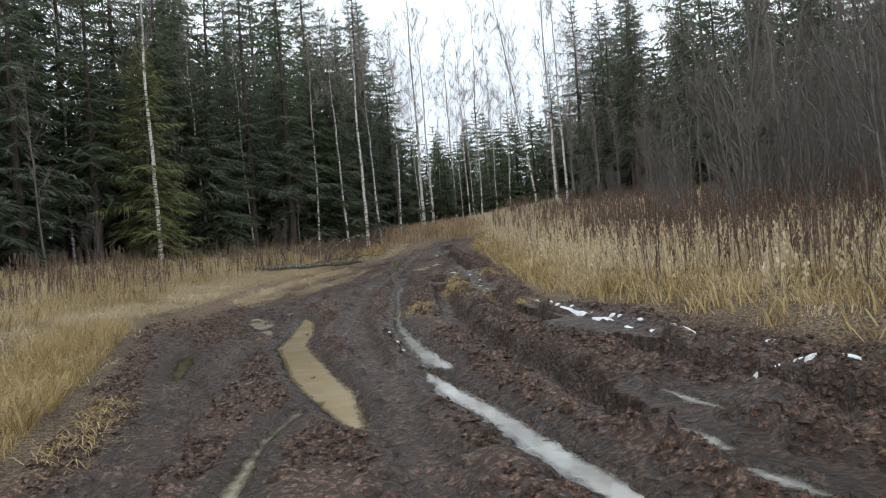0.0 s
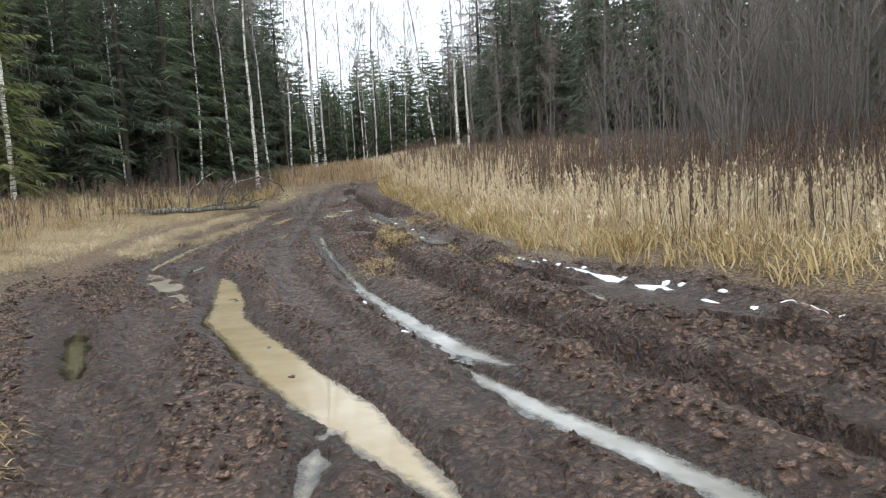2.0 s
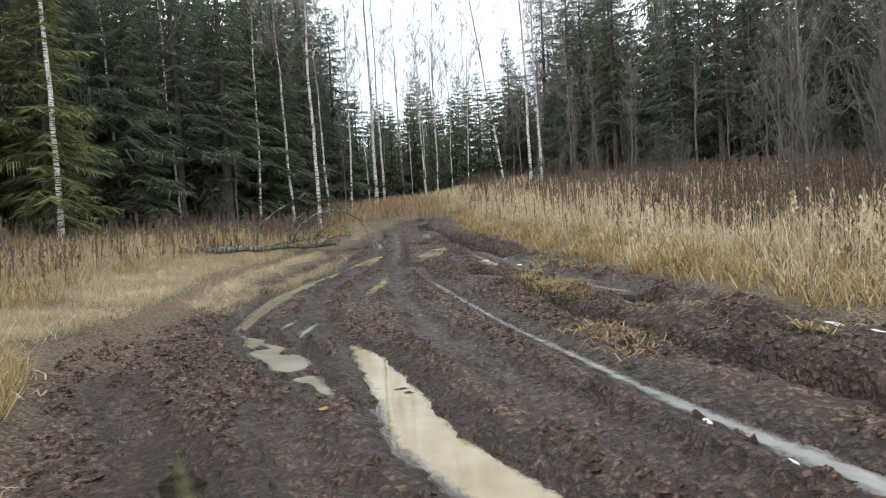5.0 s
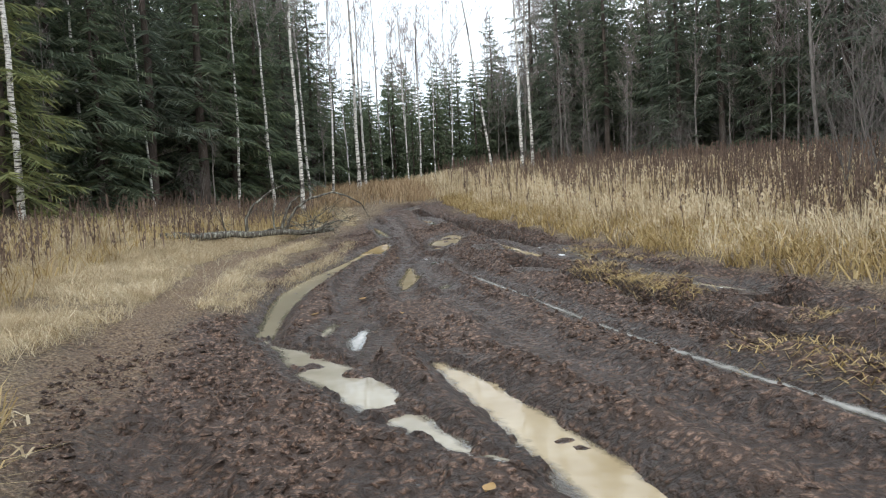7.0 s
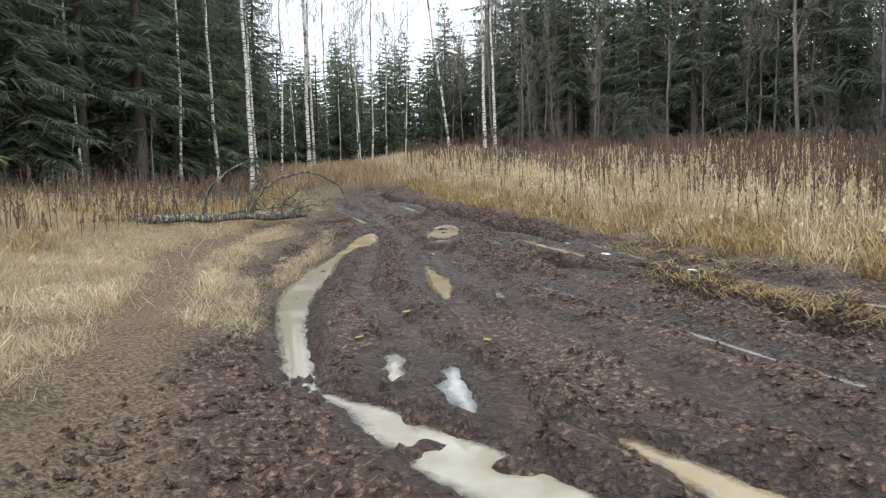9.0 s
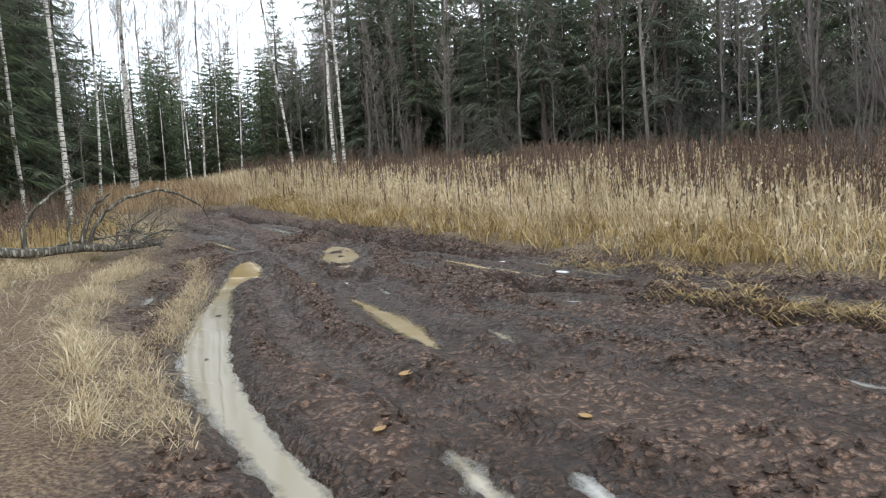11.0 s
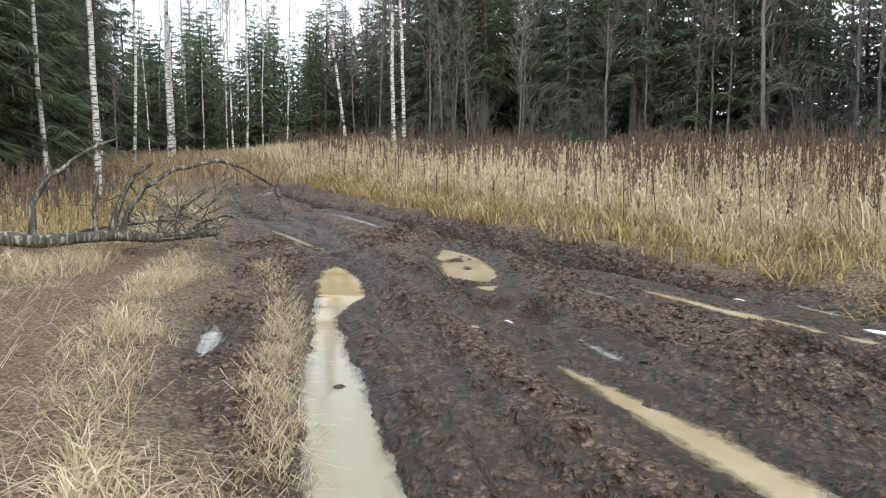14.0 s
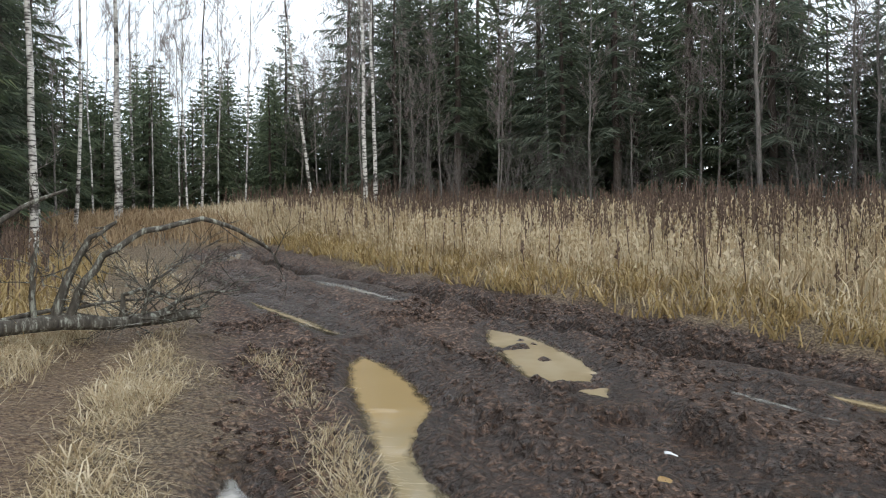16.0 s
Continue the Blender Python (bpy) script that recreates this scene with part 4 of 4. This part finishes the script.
# pale trodden grass beside the footpath
x, y = tufted(70000, -13, -2.2, 3, 46, 9000, 0.14)
foot = np.abs(x - np.interp(y, [12, 16, 20, 24, 27, 31], [-5.5, -5.75, -5.75, -5.75, -4.9, -3.2]))
keep = (x < left_edge(y) - 0.1 + 0.35 * value_noise(x, y, 0.7, 37)) & ((foot > 0.42 + 0.2 * value_noise(x, y, 0.5, 38)) | (y < 14)) & ~((y > 14) & (y < 30) & (x > -8.5))
x, y = x[keep], y[keep]
far = np.clip((np.interp(y, [0, 14, 20, 30], [-3.5, -7.0, -7.5, -4.5]) - x) / 2.5, 0, 1)
blades("matted_grass", x, y, nrg.uniform(0.06, 0.2, len(x)) + far * nrg.uniform(0.0, 0.5, len(x)), nrg.uniform(0.004, 0.008, len(x)) * (1 + y / 30), nrg.uniform(0.7, 2.2, len(x)) * (1 - 0.7 * far), M_PALE, "pale dry grass trodden flat beside the path")
x, y = tufted(190000, -9, -3.0, 13.5, 31, 2600, 0.17)
foot = np.abs(x - np.interp(y, [12, 16, 20, 24, 27, 31], [-5.5, -5.75, -5.75, -5.75, -4.9, -3.2])) + 0.12 * value_noise(x, y, 0.6, 43)
worn = value_noise(x, y, 0.8, 44) + 0.5 * value_noise(x, y, 0.3, 45)
keep = (x < left_edge(y) - 0.1 + 0.3 * value_noise(x, y, 0.7, 37)) & (foot > 0.27) & (worn > -0.5) & (nrg.uniform(0, 1, len(x)) < np.clip((foot - 0.25) / 0.6, 0.08, 1)) & (nrg.uniform(0, 1, len(x)) < np.clip((left_edge(y) - x) / 0.8, 0.12, 1))
x, y = x[keep], y[keep]
tall = np.clip(value_noise(x, y, 0.7, 46) * 1.2, 0, 1) + np.clip((-6.8 - x) / 2, 0, 1)
blades("trodden_grass", x, y, nrg.uniform(0.08, 0.22, len(x)) * (1 + 0.7 * tall), nrg.uniform(0.0013, 0.003, len(x)) * (1 + np.clip(y - 18, 0, 14) / 12), nrg.uniform(0.5, 2.2, len(x)) * (1 - 0.35 * np.clip(tall, 0, 1)), M_PALE, "pale dry grass trodden down beside the footpath")
x, y = tufted(80000, -9.5, -4.2, 11, 29.5, 2000, 0.16)
foot = np.abs(x - np.interp(y, [11, 16, 20, 24, 27, 31], [-5.4, -5.75, -5.75, -5.75, -4.9, -3.2])) + 0.12 * value_noise(x, y, 0.5, 61)
keep = (x < left_edge(y) - 0.35 + 0.3 * value_noise(x, y, 0.6, 62)) & (foot > 0.38) & (value_noise(x, y, 0.7, 63) + 0.5 * value_noise(x, y, 0.25, 64) > -0.15)
x, y = x[keep], y[keep]
blades("verge_straw", x, y, nrg.uniform(0.1, 0.32, len(x)), nrg.uniform(0.0018, 0.0045, len(x)) * (1 + np.clip(y - 14, 0, 20) / 20), nrg.uniform(0.4, 1.9, len(x)), M_STRAW, "pale straw lying in tufts beside the footpath")
x, y = tufted(22000, -14, -3, 2, 40, 240, 0.35)
keep = (x < left_edge(y) - 0.2) & ((x < -7.6) | (y < 9.5) | ((y > 27) & (x < left_edge(y) - 1.5)))
x, y = x[keep], y[keep]
blades("ochre_tufts", x, y, nrg.uniform(0.25, 0.7, len(x)), nrg.uniform(0.004, 0.007, len(x)) * (1 + y / 30), nrg.uniform(0.2, 1.0, len(x)), M_OCHRE, "tussocks of ochre grass")


def weeds(name, x, y, h, label, mat=M_WEED, plume=1.0):
    """Upright dry stalks with ragged seed heads."""
    n = len(x)
    z = land(x, y) - 0.12
    tx, ty = nrg.normal(0, 0.07, n) * h, nrg.normal(0, 0.07, n) * h
    r = 0.006 * (1 + y / 40)
    v, f = [], []
    for u, s in ((0.0, 1.0), (1.0, 0.6)):
        for k in range(3):
            a = 2.094 * k
            v.append(np.stack([x + tx * u + np.cos(a) * r * s, y + ty * u + np.sin(a) * r * s, z + h * u], 1))
    heads = 11
    for k in range(heads):
        u = 0.6 + 0.4 * k / heads
        a = nrg.uniform(0, 6.28, n)
        ln = plume * nrg.uniform(0.012, 0.032, n) * (1.2 - 0.6 * k / heads) * (1 + y / 40)
        cx, cy, cz = x + tx * u, y + ty * u, z + h * u
        v.append(np.stack([cx, cy, cz - 0.012], 1))
        v.append(np.stack([cx + np.cos(a) * ln, cy + np.sin(a) * ln, cz + 0.02], 1))
        v.append(np.stack([cx + np.cos(a) * ln * 0.4, cy + np.sin(a) * ln * 0.4, cz + 0.06], 1))
    per = len(v)
    V = np.stack(v, 1).reshape(-1, 3)
    base = np.arange(n)[:, None] * per
    tri = []
    for k in range(3):
        k2 = (k + 1) % 3
        tri += [(k, k2, 3 + k2), (k, 3 + k2, 3 + k)]
    tri += [(6 + 3 * k, 7 + 3 * k, 8 + 3 * k) for k in range(heads)]
    F = (base[:, :, None] + np.array(tri)[None]).reshape(-1, 3)
    return tagged(new(name, build(name, V, F, mat)), label, "weeds", kind="stuff")


x, y = tufted(5400, 2.0, 17, 5, 48, 700, 0.35)
keep = (x > right_edge(y) + 0.7) & (nrg.uniform(0, 1, len(x)) < np.clip((x - right_edge(y)) / 6, 0.15, 1))
x, y = x[keep], y[keep]
weeds("weed_stalks", x, y, nrg.uniform(0.6, 1.4, len(x)), "dry reddish brown weed stalks on the bank")
x, y = tufted(2200, 3.4, 13, 6, 22, 150, 0.4)
keep = x > right_edge(y) + 1.2
x, y = x[keep], y[keep]
weeds("dead_stalks", x, y, nrg.uniform(0.5, 1.3, len(x)), "tangled dead brown stalks among the grass on the bank")
x, y = tufted(2600, 4.0, 18, 8, 60, 170, 0.45)
keep = (x > right_edge(y) + 2.5) | (y > 44)
x, y = x[keep], y[keep]
weeds("red_brush", x, y, nrg.uniform(0.65, 1.4, len(x)), "reddish brown brush before the wood on the bank")
x, y = tufted(3200, 1.5, 13, 5, 46, 900, 0.3)
keep = x > right_edge(y) + 0.6
x, y = x[keep], y[keep]
weeds("grass_plumes", x, y, nrg.uniform(0.55, 1.1, len(x)) * (0.85 + 0.25 * value_noise(x, y, 1.9, 33)), "pale feathery plumes of dry grass on the bank", M_STRAW, 1.5)
x, y = tufted(4200, -16, -4, 8, 47, 420, 0.4)
keep = x < left_edge(y) - 2.2 - np.interp(y, [0, 20, 26, 34], [1, 1.2, 1.0, -0.5])
x, y = x[keep], y[keep]
weeds("dock_stalks", x, y, nrg.uniform(0.5, 1.15, len(x)), "dark brown dock stalks before the wood")


x, y = tufted(30000, -6.5, -2.8, 2.6, 14, 420, 0.2)
keep = (x < left_edge(y) - 0.05) & (x > left_edge(y) - 2.2)
x, y = x[keep], y[keep]
blades("verge_grass", x, y, nrg.uniform(0.15, 0.55, len(x)), nrg.uniform(0.003, 0.006, len(x)), nrg.uniform(0.3, 1.3, len(x)), M_OCHRE, "yellow ochre grass along the verge")
# ---- grass on the mound where the track ends ----
x, y = tufted(9000, 2.4, 9, 43.3, 60, 500, 0.25)
blades("far_grass", x, y, nrg.uniform(0.3, 0.9, len(x)), nrg.uniform(0.01, 0.02, len(x)), nrg.uniform(0.1, 0.8, len(x)), M_STRAW, "dry straw before the far wood")
x, y = tufted(9000, -6, 2.6, 43.3, 56, 420, 0.25)
blades("mound_grass", x, y, nrg.uniform(0.3, 0.75, len(x)), nrg.uniform(0.01, 0.02, len(x)), nrg.uniform(0.1, 0.8, len(x)), M_RUSSET, "dry russet grass on the mound at the end of the track")
# flattened grass left between the ruts
bx, by = [], []
for x0, y0, x1, y1, n in ((0.1, 19.6, 0.35, 16.4, 1500), (0.7, 14.8, 1.3, 12.6, 1200), (-0.55, 14.0, -0.4, 12.4, 300), (1.2, 22.5, 1.4, 19.0, 700), (-3.6, 8.0, -2.9, 5.5, 500)):
    t = nrg.uniform(0, 1, n)
    bx.append(x0 + (x1 - x0) * t + nrg.normal(0, 0.13, n))
    by.append(y0 + (y1 - y0) * t + nrg.normal(0, 0.13, n))
x, y = np.concatenate(bx), np.concatenate(by)
blades("flattened_grass", x, y, nrg.uniform(0.06, 0.2, len(x)), nrg.uniform(0.003, 0.007, len(x)), nrg.uniform(1.2, 2.4, len(x)), M_OCHRE, "flattened ochre grass left between the ruts")


bx, by = [], []
for x0, y0, x1, y1, n in ((-4.45, 21.6, -3.95, 23.6, 1100), (-3.95, 23.4, -3.3, 25.4, 1200), (-4.95, 18.4, -4.75, 21.6, 900), (-3.2, 26.0, -2.9, 28.0, 500)):
    t = nrg.uniform(0, 1, n)
    bx.append(x0 + (x1 - x0) * t + nrg.normal(0, 0.1, n))
    by.append(y0 + (y1 - y0) * t + nrg.normal(0, 0.15, n))
x, y = np.concatenate(bx), np.concatenate(by)
blades("bank_grass", x, y, nrg.uniform(0.08, 0.24, len(x)), nrg.uniform(0.0015, 0.0035, len(x)), nrg.uniform(0.6, 2.0, len(x)), M_PALE, "straw-coloured grass on the bank of the flooded rut")
n = 1500
x, y = nrg.uniform(-8.5, -5.0, n), nrg.uniform(18.5, 30, n)
blades("loose_straw", x, y, nrg.uniform(0.25, 0.5, n), nrg.uniform(0.0015, 0.003, n), nrg.uniform(1.2, 2.2, n), M_STRAW, "long loose straws lying on the trodden grass")


# ---- clods of churned mud ----
def clods(n):
    y = 2.8 + 27 * nrg.uniform(0, 1, n) ** 1.3
    x = left_edge(y) + (right_edge(y) - left_edge(y)) * nrg.uniform(0.02, 0.98, n)
    z, road, wet = terrain(x, y)[:3]
    patch = value_noise(x, y, 0.9, 41) + 0.6 * value_noise(x, y, 0.3, 42)
    keep = (patch > -0.35) & (wet < 0.55)
    x, y, z = x[keep], y[keep], z[keep]
    n = len(x)
    octa = np.array([(1, 0, 0), (0, 1, 0), (-1, 0, 0), (0, -1, 0), (0, 0, 1), (0, 0, -1.0)])
    fc = np.array([(0, 1, 4), (1, 2, 4), (2, 3, 4), (3, 0, 4), (1, 0, 5), (2, 1, 5), (3, 2, 5), (0, 3, 5)])
    size = 0.009 + 0.028 * nrg.uniform(0, 1, n) ** 2.5
    v = octa[None] * nrg.uniform(0.5, 1.5, (n, 6, 1)) + nrg.uniform(-0.3, 0.3, (n, 6, 3))
    v = v * size[:, None, None] * nrg.uniform(0.6, 1.6, (n, 1, 3)) * np.array([1, 1, 0.7])
    t = nrg.uniform(0, 6.28, n)
    c, s = np.cos(t)[:, None], np.sin(t)[:, None]
    v = np.stack([v[..., 0] * c - v[..., 1] * s, v[..., 0] * s + v[..., 1] * c, v[..., 2]], -1)
    v = v + np.stack([x, y, z + size * 0.15], 1)[:, None, :]
    f = (np.arange(n) * 6)[:, None, None] + fc[None]
    one = np.ones(n * 6)
    tagged(new("mud_crumbs", build("mud_crumbs", v.reshape(-1, 3), f.reshape(-1, 3), M_GROUND, False, {"dark": one * 0.22, "wet": one * 0.2})), "crumbs and clods of churned brown mud", "mud", kind="stuff")


clods(62000)


# ---- the fallen tree ----
def fallen_tree():
    rnd = random.Random(5)
    root = new("fallen_tree")
    a, b = Vector((-6.1, 28.3, 0)), Vector((-3.6, 28.9, 0))
    run = (b - a).normalized()
    back = Vector((-run.y, run.x, 0))
    lie = float(land(a.x, a.y)) + 0.2

    def at(u, v, off=0.0):
        p = a + run * u + back * off
        p.z = lie + v - 0.01 * u
        return p

    tr = Tubes()
    tr.add([at(-1.6 + 0.45 * i, 0.03 * math.sin(2.1 * i)) for i in range(11)], [0.115 - 0.0055 * i + 0.008 * math.sin(3 * i) for i in range(11)], 9)
    child("trunk", tr.mesh("trunk", M_LOG), root)
    bends = (
        (0.040, ((0.6, 0), (0.62, .55), (0.87, 1.05), (1.3, 1.45), (1.75, 1.72))),
        (0.026, ((1.4, 0), (1.38, .55), (1.36, .85), (1.4, 1.05))),
        (0.042, ((1.6, 0), (1.7, .55), (1.93, 1.1), (2.18, 1.32))),
        (0.036, ((1.7, 0), (1.82, .4), (2.05, .85), (2.45, 1.2), (3.1, 1.4), (3.55, 1.25), (3.93, .95), (4.08, .7))),
        (0.024, ((.9, .05), (1.4, .16), (2.0, .22), (2.75, .3))),
        (0.022, ((2.25, 0), (2.3, .35), (2.56, .42), (2.9, .25), (3.2, -.12))),
        (0.018, ((2.5, 0.05), (2.63, .52), (2.95, .75), (3.2, .9))),
        (0.024, ((2.6, 0), (2.9, .22), (3.3, .34), (3.7, .36))),
        (0.020, ((0.1, 0), (0.0, .3), (-0.1, .75), (-0.2, 1.0))),
    )
    for r, line in bends:
        off = rnd.uniform(-0.1, 0.1)
        br = Tubes()
        pts = []
        line = [(0.92 * u, 0.74 * v) for u, v in line]
        for (u0, v0), (u1, v1) in zip(line, line[1:]):
            for k in range(3):
                t = k / 3
                pts.append(at(u0 + (u1 - u0) * t + rnd.uniform(-.015, .015), v0 + (v1 - v0) * t + rnd.uniform(-.015, .015), off * len(pts) * 0.25))
        pts.append(at(line[-1][0], line[-1][1], off * len(pts) * 0.25))
        n = len(pts)
        br.add(pts, [1.25 * r * (1 - 0.7 * i / (n - 1)) for i in range(n)], 6)
        for k in range(5):
            p = pts[rnd.randrange(n // 3, n)]
            limb(br, rnd, p, Vector((rnd.uniform(-.7, .9), rnd.uniform(-.6, .6), rnd.uniform(-.7, .6))).normalized(), rnd.uniform(0.15, 0.5), r * 0.28, 1, 3, -0.2)
        child("branch", br.mesh("branch", M_LOG), root)
    for k in range(18):
        br = Tubes()
        limb(br, rnd, at(rnd.uniform(2.0, 3.0), 0), Vector((rnd.uniform(-.8, .8), rnd.uniform(-.8, .4), rnd.uniform(-.1, .7))).normalized(), rnd.uniform(0.4, 0.9), 0.012, 2, 3, -0.35)
        child("branch", br.mesh("branch", M_LOG), root)
    tagged(root, "fallen dead tree with lichen and tangled bare branches", "tree")


fallen_tree()


# ---- snow left along the edge of the ruts ----
def snow_patch(x, y, ln, wd, turn, seed):
    rnd = random.Random(seed)
    n = 16
    v = []
    c, s = math.cos(turn), math.sin(turn)
    rings = ((1.0, -0.03), (0.88, 0.008), (0.5, 0.016))
    mean = sum(ground_z(x + dx, y + dy) for dx in (-0.08, 0, 0.08) for dy in (-0.08, 0, 0.08)) / 9
    jag = [rnd.uniform(0.75, 1.2) for _ in range(n)]
    for rr, hh in rings:
        for k in range(n):
            a = 6.2832 * k / n
            px, py = math.cos(a) * ln * rr * jag[k], math.sin(a) * wd * rr * jag[k]
            qx, qy = x + px * c - py * s, y + px * s + py * c
            v.append((qx, qy, 0.4 * ground_z(qx, qy) + 0.6 * mean + hh))
    v.append((x, y, 0.4 * ground_z(x, y) + 0.6 * mean + 0.017))
    f = []
    for r in range(2):
        for k in range(n):
            k2 = (k + 1) % n
            f += [(r * n + k, r * n + k2, (r + 1) * n + k2), (r * n + k, (r + 1) * n + k2, (r + 1) * n + k)]
    f += [(2 * n + k, 2 * n + (k + 1) % n, 3 * n) for k in range(n)]
    tagged(new("snow_patch", build("snow_patch", v, f, M_SNOW, True)), "small patch of old white snow on the mud", "snow", "snow patches along the track")


srnd = random.Random(12)
for x0, y0, x1, y1, k, ln, wd in ((1.7, 12.5, 2.3, 8.3, 8, .09, .035), (2.4, 8.0, 2.6, 7.7, 3, .07, .035), (2.7, 7.65, 3.1, 7.1, 6, .09, .035), (2.4, 6.85, 3.1, 5.6, 9, .07, .03),
                                  (0.75, 18.2, 0.95, 16.6, 2, .11, .04), (0.7, 24.5, 0.9, 19.5, 3, .11, .035), (-0.5, 9.0, -0.85, 11, 3, .07, .03),
                                  (-1.46, 24.15, -1.4, 24.2, 1, .07, .04)):
    for i in range(k):
        t = (i + srnd.uniform(0.2, 0.8)) / k
        snow_patch(x0 + (x1 - x0) * t + srnd.uniform(-.06, .06), y0 + (y1 - y0) * t, ln * srnd.uniform(.6, 1.3), wd * srnd.uniform(.6, 1.4),
                   math.atan2(y1 - y0, x1 - x0) + srnd.uniform(-.2, .2), int(t * 1000) + k)


# ---- leaves dropped on the mud ----
def fallen_leaf(x, y, turn, size):
    v, f = [], []
    n = 9
    for i in range(n):
        t = i / (n - 1)
        w = 0.42 * math.sin(math.pi * t) ** 0.8 * (1 - 0.25 * t) + (0.03 if i % 2 else 0.0)
        for s in (-1, 0, 1):
            px, py, pz = (t - 0.5) * size, s * w * size, abs(s) * 0.12 * size + 0.1 * size * t * t
            v.append((px * math.cos(turn) - py * math.sin(turn), px * math.sin(turn) + py * math.cos(turn), pz))
    for i in range(n - 1):
        for s in (0, 1):
            k = i * 3 + s
            f.append((k, k + 1, k + 4, k + 3))
    ob = new("fallen_leaf", build("fallen_leaf", v, f, M_LEAF, True))
    ob.location = (x, y, ground_z(x, y) + 0.006)
    tagged(ob, "curled pale brown leaf lying on the mud", "leaf", "fallen leaves on the mud")


for x, y, turn, size in ((-3.23, 18.87, 0.4, .13), (-2.9, 17.3, 1.9, .09), (-1.9, 9.0, 2.5, .08), (-3.1, 12.2, 0.9, .09), (-2.2, 23.6, 1.2, .1), (-0.9, 13.0, 2.0, .09), (-3.9, 17.9, 0.2, .09)):
    fallen_leaf(x, y, turn, size)
